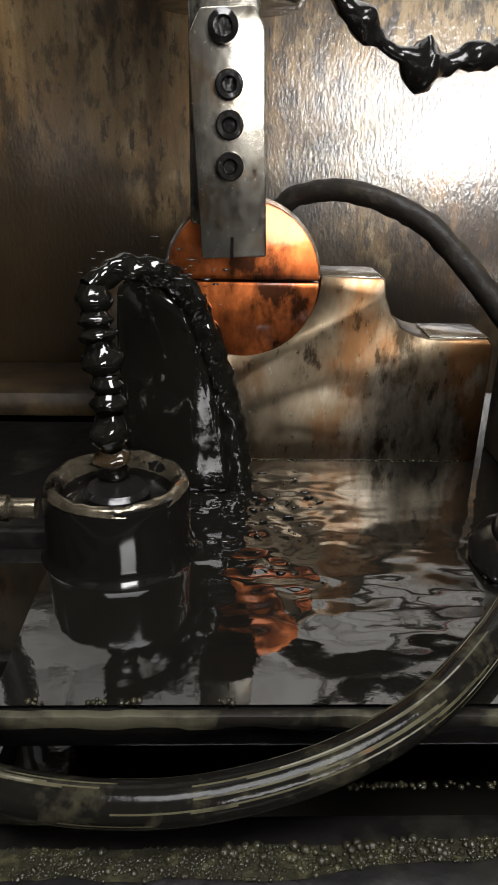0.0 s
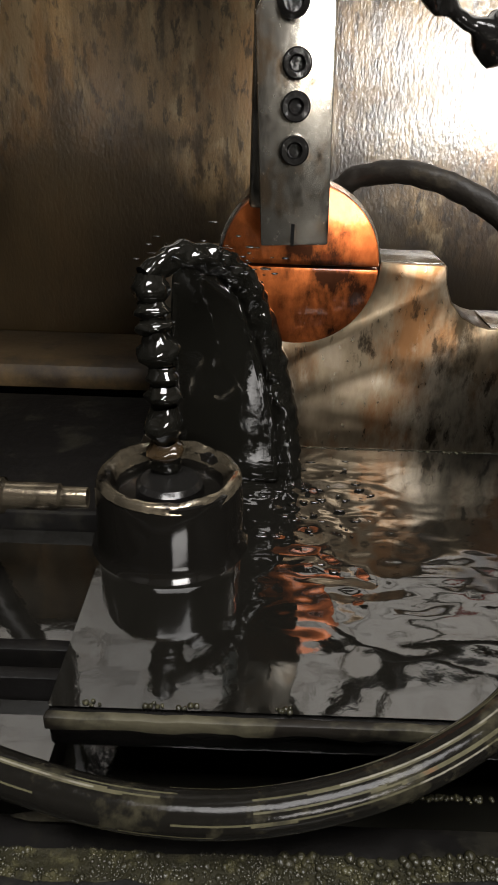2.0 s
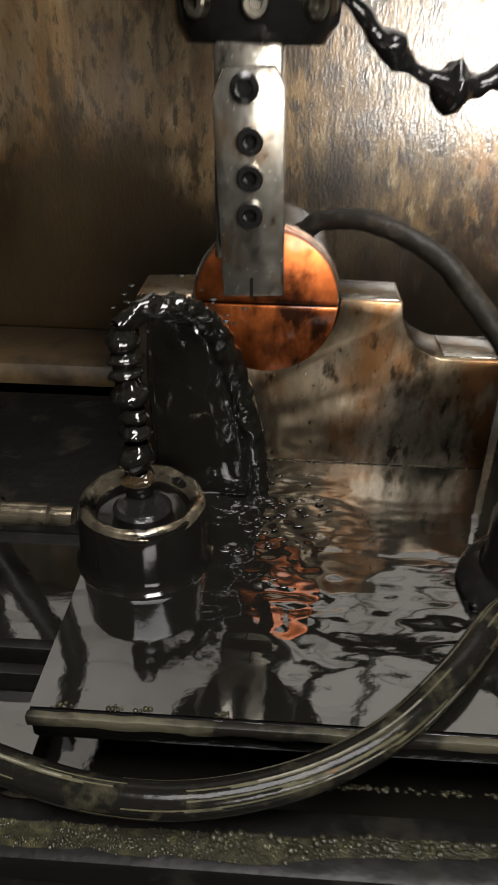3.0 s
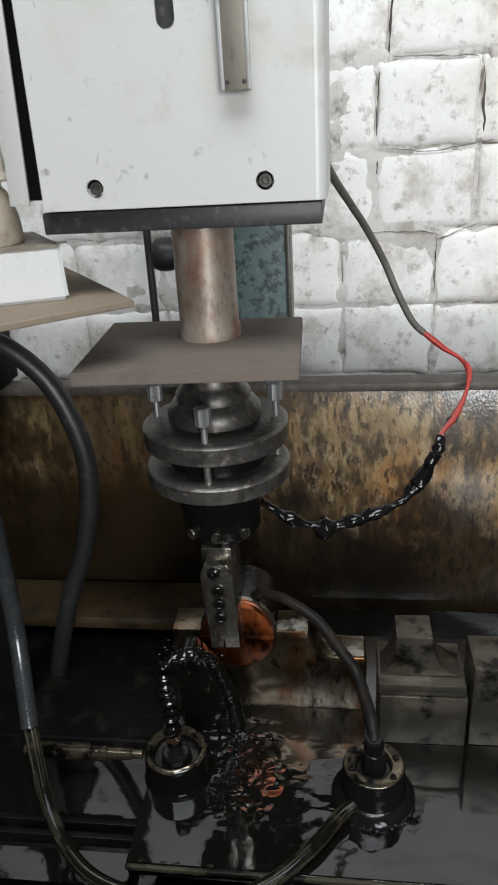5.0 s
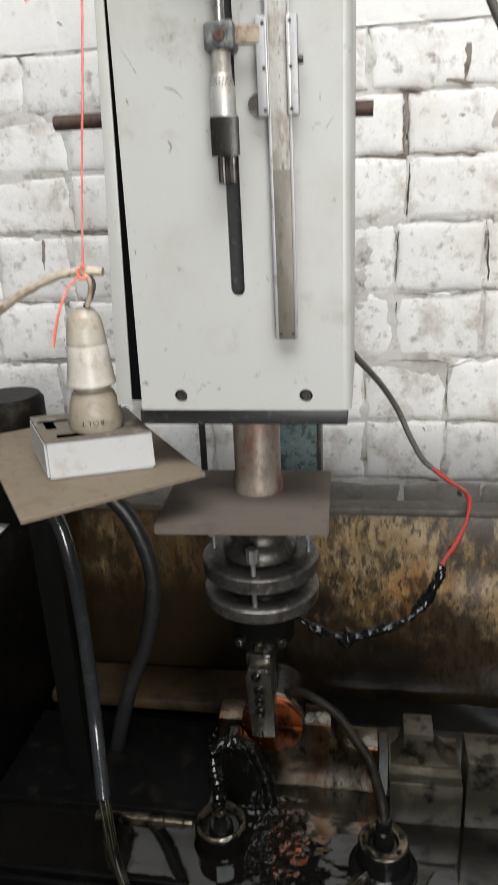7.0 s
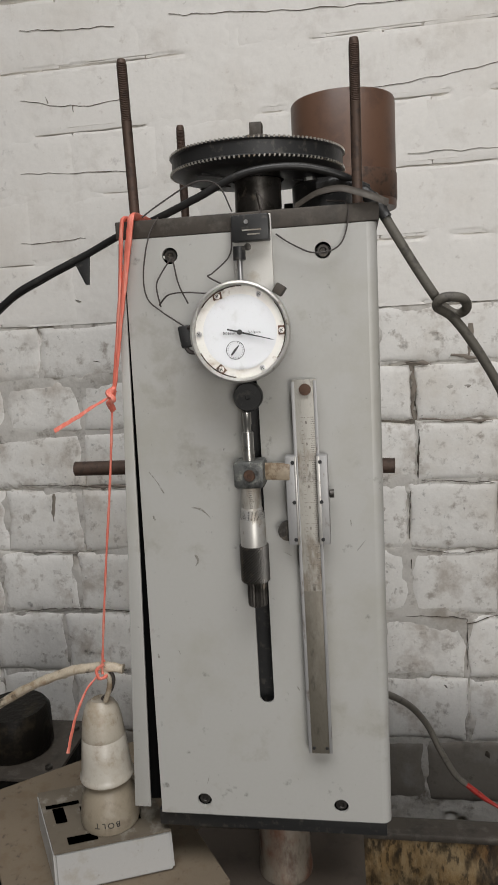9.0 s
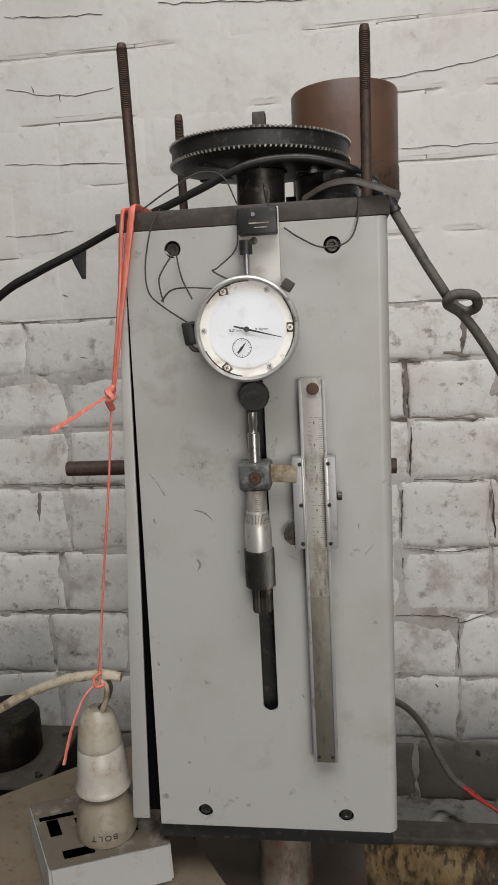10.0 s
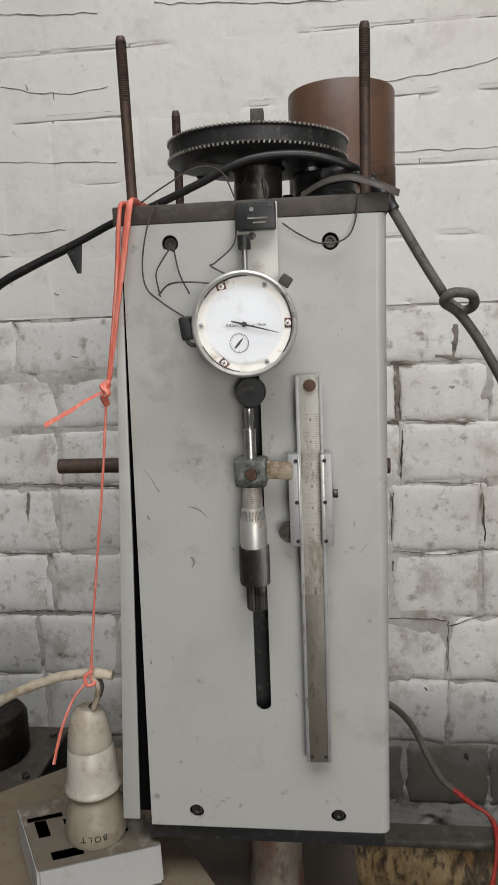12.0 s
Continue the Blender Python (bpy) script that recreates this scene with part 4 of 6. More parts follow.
electrode = thing("electrode_holder", "flat steel electrode holder wet with oil, with three socket screws", "electrode holder", (0.0, 0.03, -0.225))
tpart("shank", box(-0.013, 0.009, 0.022, 0.058, -0.29, -0.2215, 0.0015), HOLDER_STEEL, electrode)
EY = 0.010
strap = prism([(-0.0125, -0.236), (-0.0090, -0.2285), (0.0068, -0.2275), (0.0100, -0.233), (0.0122, -0.2985), (-0.0087, -0.2995)], EY, EY + 0.0250, 0.0006)
tpart("strap", strap, HOLDER_STEEL, electrode, "flat worn steel strap")
for z in (-0.2485, -0.2595, -0.2712):
    local(socket_head("screw", -0.0003 + (-0.2485 - z) * 0.02, EY, z, 0.0042, 0.0034, electrode, OILY_BLACK, "oily black socket screw"), electrode)
tpart("clamp_nut", lathe([(0, 0), (0.0045, 0), (0.0045, 0.003), (0.0028, 0.004), (0.0026, 0.001), (0, 0.001)], 20, None, ymat(-0.0022, EY, -0.2335)), OILY_BLACK, electrode, "oily black clamp screw")
tpart("slit", box(0.0005, 0.0015, EY - 0.0004, EY + 0.001, -0.2992, -0.2925), HOLE, electrode)

DX, DY, DZ, DR = 0.0053, 0.0370, -0.3112, 0.0284
disc = thing("copper_electrode", "round copper electrode in two halves with dark oil stains", "electrode", (DX, DY + 0.015, DZ - DR))


def half_disc(z_up):
    s = 1 if z_up else -1
    pts = [(DX + (DR - 0.0002) * math.cos(t), DZ + s * ((DR - 0.0002) * math.sin(t) + 0.0004)) for t in (math.pi * i / 40 for i in range(41))]
    return prism(pts, DY, DY + 0.0085, 0.0006)


tpart("upper_half", half_disc(True), COPPER, disc)
tpart("lower_half", half_disc(False), COPPER, disc)
tpart("mandrel", lathe([(0, 0), (DR - 0.0006, 0), (DR - 0.0006, 0.0440), (0, 0.0440)], 56, None, ymat(DX, DY + 0.0565, DZ)), OILY_BLACK, disc, "oil-black body behind the copper")
tpart("back_flange", lathe([(0, 0), (DR + 0.0012, 0), (DR + 0.0012, 0.0035), (0, 0.0035)], 56, None, ymat(DX, DY + 0.0122, DZ)), HOLDER_STEEL, disc, "thin bright steel ring behind the copper")

# ---- work area ----
work = thing("steel_workpiece", "oil-wet steel block with a half-round recess and brown stains", "workpiece", (0.02, 0.07, TABLE_Z))
recess = [(DX + 0.0296 * math.cos(t), DZ + 0.001 + 0.0296 * math.sin(t)) for t in (math.pi + math.pi * i / 24 for i in range(25))]
outline = [(-0.0470, TABLE_Z), (-0.0470, -0.3112)] + recess + [(0.0594, -0.3107), (0.0602, -0.3175), (0.0629, -0.3242), (0.0675, -0.3294), (0.0732, -0.3325), (0.0781, -0.3338),
           (0.1022, -0.3338), (0.1043, -0.3361), (0.1043, TABLE_Z)]
tpart("block", prism(outline, 0.0430, 0.070, 0.0007), WET_STEEL, work)

for x0, x1, z in ((0.0351, 0.0583, -0.3107), (0.0791, 0.1027, -0.3338)):
    film = box(x0, x1, 0.0448, 0.0680, z - 0.0004, z + 0.0006, 0.0004)
    tpart("wet_top", film, WET_TOP, work, "oil-wet reflecting top")

clampb = thing("clamp_block", "oil-wet steel clamp block with concave flanks on a stepped base", "clamp block", (0.14, 0.08, TABLE_Z))
prof = [(0.1135, -0.3305), (0.1180, -0.3265), (0.1215, -0.3190), (0.1238, -0.3080), (0.1245, -0.2950), (0.1500, -0.2945), (0.1515, -0.3080), (0.1560, -0.3190), (0.1640, -0.3260), (0.1735, -0.3295)]
tpart("neck", prism(prof, 0.022, 0.048, 0.0008), OILED_STEEL, clampb, "neck with concave flanks")
tpart("base", box(0.1120, 0.1745, 0.0125, 0.060, -0.3400, -0.3300, 0.0009), OILED_STEEL, clampb)
tpart("foot", box(0.1130, 0.1760, 0.0110, 0.060, TABLE_Z, -0.3405, 0.0009), OILED_STEEL, clampb)
sideb = thing("side_block", "pale oil-wet steel block beside the clamp block", "steel block", (0.2, 0.06, TABLE_Z))
tpart("block", box(0.1785, 0.226, 0.0120, 0.050, TABLE_Z, -0.3130, 0.002), OILED_STEEL, sideb)

# magnetic bases of the two oil nozzles
cup = thing("nozzle_base", "black oil-covered round magnetic nozzle base with a hollow top", "nozzle base", (-0.0345, -0.0260, TABLE_Z), "nozzle bases")
part("body", lathe([(0, 0.0), (0.0250, 0.0), (0.0244, 0.0010), (0.0236, 0.0026), (0.0232, 0.0050), (0.0229, 0.0205), (0.0220, 0.0236), (0.0200, 0.0248), (0.0178, 0.0228), (0.0158, 0.0180), (0.008, 0.0165), (0, 0.0165)], 56), CUP_OIL, cup)
rimb = lathe([(0.0224, 0.0226), (0.0218, 0.0240), (0.0209, 0.0249), (0.0199, 0.0252), (0.0188, 0.0243), (0.0178, 0.0229), (0.0166, 0.0203)], 90)
for v in rimb.verts:
    v.co.z += 0.0009 * noise.noise(v.co * 120) + 0.0005 * noise.noise(v.co * 330)
    v.co.x *= 1 + 0.03 * noise.noise(v.co * 150 + Vector((5, 0, 0)))
part("wet_rim", rimb, WET_RIM, cup, "worn rim half covered with black oil")
part("boss", lathe([(0.0105, 0.0160), (0.0105, 0.0205), (0.009, 0.022), (0.0, 0.022)], 24), OILY_BLACK, cup)
nozzle = thing("ball_joint_hose", "oil-dripping jointed nozzle hose standing in the base", "nozzle", (-0.0360, -0.0200, TABLE_Z + 0.0215))
path = spline([(0, 0, 0), (-0.0005, -0.001, 0.017), (-0.001, 0.002, 0.034), (-0.004, 0.005, 0.048), (-0.0045, 0.008, 0.0602)], 3)
rng3 = random.Random(21)
for i in range(9):
    a, b = path[min(i * 12 // 9, 11)], path[min((i + 1) * 12 // 9, 12)]
    ln = (b - a).length
    w = rng3.uniform(0.72, 1.05)
    seg = lathe([(0.0036, 0), (0.0050 * w, ln * 0.12), (0.0064 * w, ln * 0.30), (0.0067 * w, ln * 0.48), (0.0056 * w, ln * 0.70), (0.0046, ln * 0.80), (0.0041, ln * 0.98)], 22)
    for v in seg.verts:
        side = Vector((v.co.x, v.co.y, 0))
        v.co += side * (0.26 * noise.noise(v.co * 210 + Vector((i * 9, 0, 0))) + 0.16 * noise.noise(v.co * 520 + Vector((0, i * 5, 0))))
        v.co.z += 0.0011 * noise.noise(Vector((v.co.x * 240, v.co.y * 240, i * 4)))
    bmesh.ops.transform(seg, matrix=Matrix.Translation(a) @ (b - a).to_track_quat("Z", "Y").to_matrix().to_4x4(), verts=seg.verts)
    part("segment", seg, AMBER_OIL if i == 1 else OIL, nozzle, "joint with amber oil running over it" if i == 1 else "", 70)

cup2 = thing("nozzle_base", "black oil-covered round magnetic nozzle base with screws in its top ring", "nozzle base", (0.1065, -0.036, TABLE_Z), "nozzle bases")
part("skirt", lathe([(0, 0), (0.0285, 0), (0.029, 0.002), (0.027, 0.006), (0.0225, 0.009)], 48), OILY_BLACK, cup2)
part("body", lathe([(0.0225, 0.008), (0.0212, 0.011), (0.0212, 0.028), (0.0205, 0.0300), (0.0190, 0.0305), (0.0125, 0.0300), (0.0110, 0.0265), (0, 0.0265)], 56), OILY_BLACK, cup2)
part("top_ring", lathe([(0.0202, 0.0303), (0.0192, 0.0309), (0.0130, 0.0305), (0.0118, 0.0290)], 56), WET_RIM, cup2, "wet steel top ring")
for k in range(6):
    a = radians(20 + 60 * k)
    part("screw", lathe([(0.0024, 0.0300), (0.0024, 0.0315), (0.0012, 0.0318), (0.0011, 0.0308), (0, 0.0308)], 10, None, pose(0.0162 * math.cos(a), 0.0162 * math.sin(a), 0)), OILY_BLACK, cup2)
part("socket", lathe([(0.0088, 0.026), (0.0088, 0.040), (0.0078, 0.0425), (0.0066, 0.043), (0.0066, 0.052), (0.0052, 0.0535), (0.0, 0.0535)], 8), OILY_BLACK, cup2, "black hexagonal hose socket")
drops = []
for _ in range(190):
    a = rng.uniform(-2.9, 0.3)
    drops.append(((0.1065 + 0.028 * math.cos(a), -0.036 + 0.028 * math.sin(a) + rng.uniform(-0.002, 0.002), TABLE_Z + rng.uniform(0, 0.003)), rng.uniform(0.0004, 0.0015), 0.8))
bubble_mesh("oil_bubbles", drops, OILY_BLACK, "bubbles of oil round the nozzle base")

arch = thing("oil_hose", "black oil-wet hose that arches from the nozzle base to the electrode", "hose", (0.1065, -0.036, TABLE_Z + 0.05))
tpart("tube", sweep([(0.1065, -0.036, -0.336), (0.1045, -0.022, -0.328), (0.0950, 0.010, -0.3175), (0.0815, 0.020, -0.302), (0.067, 0.030, -0.288), (0.045, 0.042, -0.2800), (0.027, 0.052, -0.2815), (0.018, 0.057, -0.288)],
      lambda t: 0.0046 - 0.0008 * t, 16, 10, 0.0006, 300), HOSE_BLACK, arch)

# clear tube from the second base round the front of the table, up to the shelf
tube = thing("oil_tube", "clear plastic tube streaked with black oil, running round the table front", "hose", (0.0834, -0.05, TABLE_Z))
TUBE = [(0.093, -0.052, -0.377), (0.0834, -0.060, -0.3790), (0.066, -0.0830, -0.3795), (0.0450, -0.1020, -0.384), (0.0180, -0.1140, -0.389), (-0.0145, -0.1190, -0.392), (-0.0500, -0.1140, -0.3925), (-0.0850, -0.101, -0.388),
        (-0.1150, -0.072, -0.372), (-0.1350, -0.038, -0.335)]
STREAK = material("oil_streaks", (0.005, 0.0046, 0.0038), 0.13, bump=0.15, scale=40, ior=1.18, spots=[((0.03, 0.027, 0.017), 0.7, 18, 0.56)])
OLIVE_STREAK = material("olive_streaks", (0.046, 0.042, 0.024), 0.5, bump=0.4, scale=40, ior=1.18, spots=[((0.02, 0.018, 0.012), 0.9, 30, 0.55), ((0.13, 0.04, 0.02), 0.7, 9, 0.68)])
PALE_STREAK = material("pale_streaks", (0.12, 0.112, 0.09), 0.25, bump=0.3, scale=40, ior=1.3, spots=[((0.05, 0.045, 0.03), 0.9, 20, 0.52)])


def streaked_tube(name, points, radius, parent, label, seg=72, steps=50):
    """A tube whose wall is split lengthwise into runs of black, olive and pale oil."""
    ob = tpart(name, sweep(points, radius, seg, steps), STREAK, parent, label, 60)
    me = ob.data
    me.materials.append(OLIVE_STREAK)
    me.materials.append(PALE_STREAK)
    for i, p in enumerate(me.polygons):
        ring, side = divmod(i, seg)
        s = noise.noise(Vector(((side % 72) * 0.52, ring * 0.008, 2))) + 0.5 * noise.noise(Vector((side * 1.3, ring * 0.014, 5)))
        p.material_index = 0 if s < 0.30 else (2 if s > 0.60 else 1)
    return ob


streaked_tube("streaked_section", TUBE, 0.0049, tube, "clear wall streaked with black and olive oil")
UP = [(-0.1350, -0.038, -0.335), (-0.1470, -0.008, -0.285), (-0.1495, 0.0, -0.235), (-0.1490, 0.0, -0.185), (-0.1510, 0.0, -0.130), (-0.160, 0.006, -0.090), (-0.185, 0.02, -0.064), (-0.215, 0.05, -0.060)]
tpart("black_section", sweep(UP, 0.0064, 18, 10), material("black_tube", (0.02, 0.021, 0.022), 0.22, bump=0.05, scale=60, coat=0.5, spots=[((0.032, 0.034, 0.032), 0.6, 20, 0.5)]), tube, "black glossy section")
hose = thing("drain_hose", "thick black rubber hose hanging in a loop from the shelf", "hose", (-0.19, 0.1, -0.09))
tpart("tube", sweep([(-0.225, 0.105, -0.090), (-0.1915, 0.10, -0.088), (-0.1643, 0.10, -0.0972), (-0.1358, 0.10, -0.1268), (-0.1195, 0.10, -0.1723), (-0.1184, 0.10, -0.2147), (-0.1310, 0.10, -0.271), (-0.1547, 0.10, -0.3318), (-0.175, 0.10, -0.40), (-0.18, 0.10, -0.43)],
      0.0080, 20, 10), BLACK_RUBBER, hose)

# oil that pours from the jointed hose over the electrode
flow = bmesh.new()
sweep([(-0.0430, -0.006, -0.3065), (-0.0350, 0.000, -0.3020), (-0.0225, 0.008, -0.3040), (-0.0125, 0.016, -0.3150), (-0.0050, 0.020, -0.3370), (0.0005, 0.021, -0.3600), (0.0040, 0.020, -0.3860)],
      lambda t: 0.0036 + 0.0026 * t, 26, 22, 0.0014, 260, bm=flow)
sheet = prism([(-0.0365, TABLE_Z), (-0.0385, -0.335), (-0.0375, -0.310), (-0.0310, -0.3045), (-0.0235, -0.3060), (-0.0150, -0.317), (-0.0070, -0.340), (-0.0015, -0.362), (0.0015, TABLE_Z)], 0.012, 0.030, 0.002)
bmesh.ops.subdivide_edges(sheet, edges=sheet.edges, cuts=5, use_grid_fill=True)
for v in sheet.verts:
    v.co.y += 0.003 * noise.noise(Vector((v.co.x * 180, 0, v.co.z * 60)))
merge(sheet, flow)
rng2 = random.Random(9)
for k in range(26):
    # thin threads of oil thrown up where the jet turns over
    t = rng2.random()
    p = Vector((-0.0400 + 0.030 * t, 0.000 + 0.014 * t, -0.3030 - 0.011 * t * t)) + Vector((rng2.gauss(0, 0.002), rng2.gauss(0, 0.003), rng2.gauss(0, 0.0015)))
    d = Vector((rng2.uniform(-0.3, 1.0), rng2.uniform(-0.5, 0.3), rng2.uniform(0.1, 0.7))) * rng2.uniform(0.003, 0.008)
    sweep([p, p + d * 0.55, p + d + Vector((0.0008, 0, -0.0016))], lambda u: 0.00075 * (1 - u) + 0.00012, 7, 4, 0.0002, 600, bm=flow)
for _ in range(230):
    k = len(flow.verts)
    flow.from_mesh(bme)
    flow.verts.ensure_lookup_table()
    t = rng2.random()
    r = rng2.uniform(0.0002, 0.0007)
    s = Vector((1 + rng2.random() * 2.5, 1 + rng2.random(), 0.5))
    if t < 0.45:
        p = Vector((rng2.gauss(0.010, 0.013), rng2.gauss(0.000, 0.016), TABLE_Z + 0.0002))
    elif t < 0.7:
        u = rng2.random()
        p = Vector((-0.012 + 0.016 * u + rng2.gauss(0, 0.002), 0.010 + rng2.gauss(0, 0.004), -0.320 - 0.062 * u))
        s = Vector((0.8, 0.8, 1 + rng2.random() * 2))
    else:
        p = Vector((-0.022 + rng2.gauss(0, 0.011), 0.006 + rng2.gauss(0, 0.004), -0.3035 + rng2.gauss(0, 0.004)))
    for v in flow.verts[k:]:
        v.co = Vector((v.co.x * s.x, v.co.y * s.y, v.co.z * s.z)) * r + p
tagged(part("oil_stream", flow, OIL, None, "black oil pouring from the nozzle over the electrode and splashing", 70), category="oil", kind="stuff")

pipe = thing("pipe_fitting", "ribbed oil-wet metal pipe fitting at the nozzle base", "pipe fitting", (-0.1, -0.022, -0.376))
bmf = lathe([(0.0035, 0), (0.0035, 0.008), (0.0045, 0.009), (0.0045, 0.026), (0.006, 0.027), (0.006, 0.09)], 20)
tpart("pipe", merge(bmf, None, pose(-0.0615, -0.022, -0.3745, 0, -90, 0)), WET_RIM, pipe)
for k in range(9):
    tpart("rib", lathe([(0.0055, 0), (0.0066, 0.0006), (0.0066, 0.0018), (0.0055, 0.0024)], 20, None, pose(-0.093 - 0.0032 * k, -0.022, -0.3745, 0, -90, 0)), WET_RIM, pipe)

# ---- lead to the chuck ----
lead = thing("electrode_lead", "grey cable spliced with red wire and oily black tape", "cable", (0.0784, 0.20, -0.01))
tpart("grey_section", sweep([(0.070, 0.125, 0.030), (0.082, 0.175, 0.004), (0.1050, 0.225, -0.035), (0.1230, 0.250, -0.0690), (0.1354, 0.252, -0.0970), (0.1500, 0.254, -0.1250), (0.1610, 0.256, -0.1370)], 0.0032, 12, 8), GREY_CABLE, lead)
tpart("red_section", sweep([(0.1600, 0.256, -0.1360), (0.1800, 0.255, -0.1520), (0.1960, 0.252, -0.1620), (0.2010, 0.238, -0.1700), (0.1930, 0.205, -0.1790), (0.1780, 0.165, -0.1840), (0.1640, 0.125, -0.1780), (0.1590, 0.108, -0.1770)],
      lambda t: 0.0024 + 0.0006 * math.sin(t * 20), 12, 8), RED_WIRE, lead, "red insulated wire")
tpart("wrapped_tail", sweep([(0.1775, 0.163, -0.1845), (0.1740, 0.158, -0.1840)], 0.0034, 10, 3), BLACK_RUBBER, lead)
tpart("black_splice", sweep([(0.1605, 0.110, -0.1765), (0.1550, 0.100, -0.1880), (0.1440, 0.097, -0.2070), (0.1310, 0.090, -0.2210), (0.1100, 0.083, -0.2280), (0.0900, 0.078, -0.2335), (0.0715, 0.075, -0.2360), (0.0580, 0.071, -0.2300), (0.0440, 0.066, -0.2210), (0.0270, 0.060, -0.2050)],
      lambda t: 0.0036 + 0.0012 * math.sin(t * 31) + 0.0048 * math.exp(-((t - 0.66) / 0.035) ** 2) + 0.0030 * math.exp(-((t - 0.54) / 0.03) ** 2) + (0.002 if 0.10 < t < 0.25 else 0), 14, 12, 0.0022, 170), OILY_BLACK, lead, "lumpy oily black tape")

# ---- shelf with the lamp holder ----
SZ = -0.0405
shelf = thing("shelf_board", "brown fibre board shelf on a dark post", "shelf", (-0.145, 0.037, SZ - 0.004))
sb = bmesh.new()
so = [(-0.032, 0.0), (-0.149, 0.162), (-0.257, 0.073), (-0.140, -0.089)]
a = [sb.verts.new((x, y, SZ)) for x, y in so]
b = [sb.verts.new((x, y, SZ - 0.004)) for x, y in so]
sb.faces.new(a)
sb.faces.new(b[::-1])
for i in range(4):
    sb.faces.new((a[i], b[i], b[(i + 1) % 4], a[(i + 1) % 4]))
bmesh.ops.bevel(sb, geom=list(sb.edges), offset=0.0006, segments=1, affect="EDGES")
tpart("board", sb, BOARD, shelf)
tpart("post", box(-0.215, -0.190, 0.055, 0.080, -0.46, SZ - 0.004, 0.002), OILY_BLACK, shelf, "black oily post")

base = thing("junction_box", "white plastic junction box with a dusty top, on the shelf", "junction box", (-0.1305, 0.022, SZ))
BH = 0.031
FL, FR, BR, BL = (-0.148, -0.024), (-0.072, 0.006), (-0.113, 0.068), (-0.189, 0.038)
body = bmesh.new()
a = [body.verts.new((x, y, SZ)) for x, y in (FL, FR, BR, BL)]
b = [body.verts.new((-0.1305 + (x + 0.1305) * 0.985, 0.022 + (y - 0.022) * 0.985, SZ + BH)) for x, y in (FL, FR, BR, BL)]
body.faces.new(a[::-1])
body.faces.new(b)
for i in range(4):
    body.faces.new((a[i], a[(i + 1) % 4], b[(i + 1) % 4], b[i]))
bmesh.ops.bevel(body, geom=list(body.edges), offset=0.002, segments=3, affect="EDGES")
tpart("body", body, WHITE_PLASTIC, base)
lid = bmesh.new()
c2 = [(-0.1305 + (x + 0.1305) * 0.972, 0.022 + (y - 0.022) * 0.972) for x, y in (FL, FR, BR, BL)]
u = (Vector(FR) - Vector(FL)).normalized()
w = (Vector(BL) - Vector(FL)).normalized()
PT = SZ + BH + 0.0005
f = [lid.verts.new((x, y, PT)) for x, y in c2]
g = [lid.verts.new((x, y, PT - 0.0016)) for x, y in c2]
lid.faces.new(f)
for i in range(4):
    lid.faces.new((g[i], g[(i + 1) % 4], f[(i + 1) % 4], f[i]))
tpart("lid", lid, DUSTY_PLASTIC, base, "dusty brown lid")
for du, dw, lu, lw in ((0.012, 0.040, 0.004, 0.009), (0.022, 0.010, 0.010, 0.004), (0.016, 0.052, 0.012, 0.0022), (0.030, 0.043, 0.003, 0.003), (0.062, 0.022, 0.003, 0.003), (0.034, 0.019, 0.004, 0.0022), (0.05, 0.012, 0.0022, 0.0022)):
    p = Vector(FL) + u * du + w * dw
    h = bmesh.new()
    q = [p - u * lu - w * lw, p + u * lu - w * lw, p + u * lu + w * lw, p - u * lu + w * lw]
    h.faces.new([h.verts.new((k.x, k.y, PT + 0.0003)) for k in q])
    bmesh.ops.solidify(h, geom=list(h.faces), thickness=0.0006)
    tpart("cut_out", h, HOLE, base, "dark cut-out")

LX, LY, LZ = -0.1200, 0.015, PT + 0.0004
lamp = thing("lamp_holder", "old yellowed porcelain plug standing on the junction box", "plug", (LX, LY, LZ))
part("base", lathe([(0, 0), (0.0200, 0), (0.0208, 0.003), (0.0205, 0.010), (0.0199, 0.0150), (0.0182, 0.0222), (0.0158, 0.0282), (0.0146, 0.0300), (0.0134, 0.0305), (0.0130, 0.0340)], 48), BROWN_PORCELAIN, lamp)
part("skirt", lathe([(0.0130, 0.0335), (0.0176, 0.0340), (0.0189, 0.0348), (0.0191, 0.0362), (0.0184, 0.0376), (0.0178, 0.0400), (0.0166, 0.0510), (0.0152, 0.0650), (0.0149, 0.0654)], 48), WHITE_GLAZE, lamp, "white glazed flaring skirt")
part("cap", lathe([(0.0149, 0.0652), (0.0151, 0.0660), (0.0148, 0.0690), (0.0138, 0.0780), (0.0122, 0.0850), (0.0098, 0.0895), (0.0060, 0.0922), (0.0035, 0.0915), (0, 0.091)], 48), PORCELAIN, lamp, "stained domed cap")
for i, ch in enumerate("BOLT"):
    a = radians(-76 + (1.5 - i) * 13.5)
    lettering("letter", ch, 0.0058, INK, pose(0.0207 * math.cos(a), 0.0207 * math.sin(a), 0.0085) @ pose(0, 0, 0, 86, 0, math.degrees(a) + 90) @ pose(0, 0, 0, 0, 0, 180), lamp)
flex = thing("cream_flex", "cream cable tied with string above the plug", "cable", (LX, LY, LZ + 0.095))
tpart("sheath", sweep([(-0.0985, 0.008, 0.110), (-0.112, 0.008, 0.1112), (-0.130, 0.008, 0.109), (-0.150, 0.010, 0.102), (-0.178, 0.014, 0.088), (-0.25, 0.03, 0.045), (-0.33, 0.06, 0.02), (-0.34, 0.12, -0.04)], 0.0032, 12, 8, 0.0009, 260), CREAM_CABLE, flex)
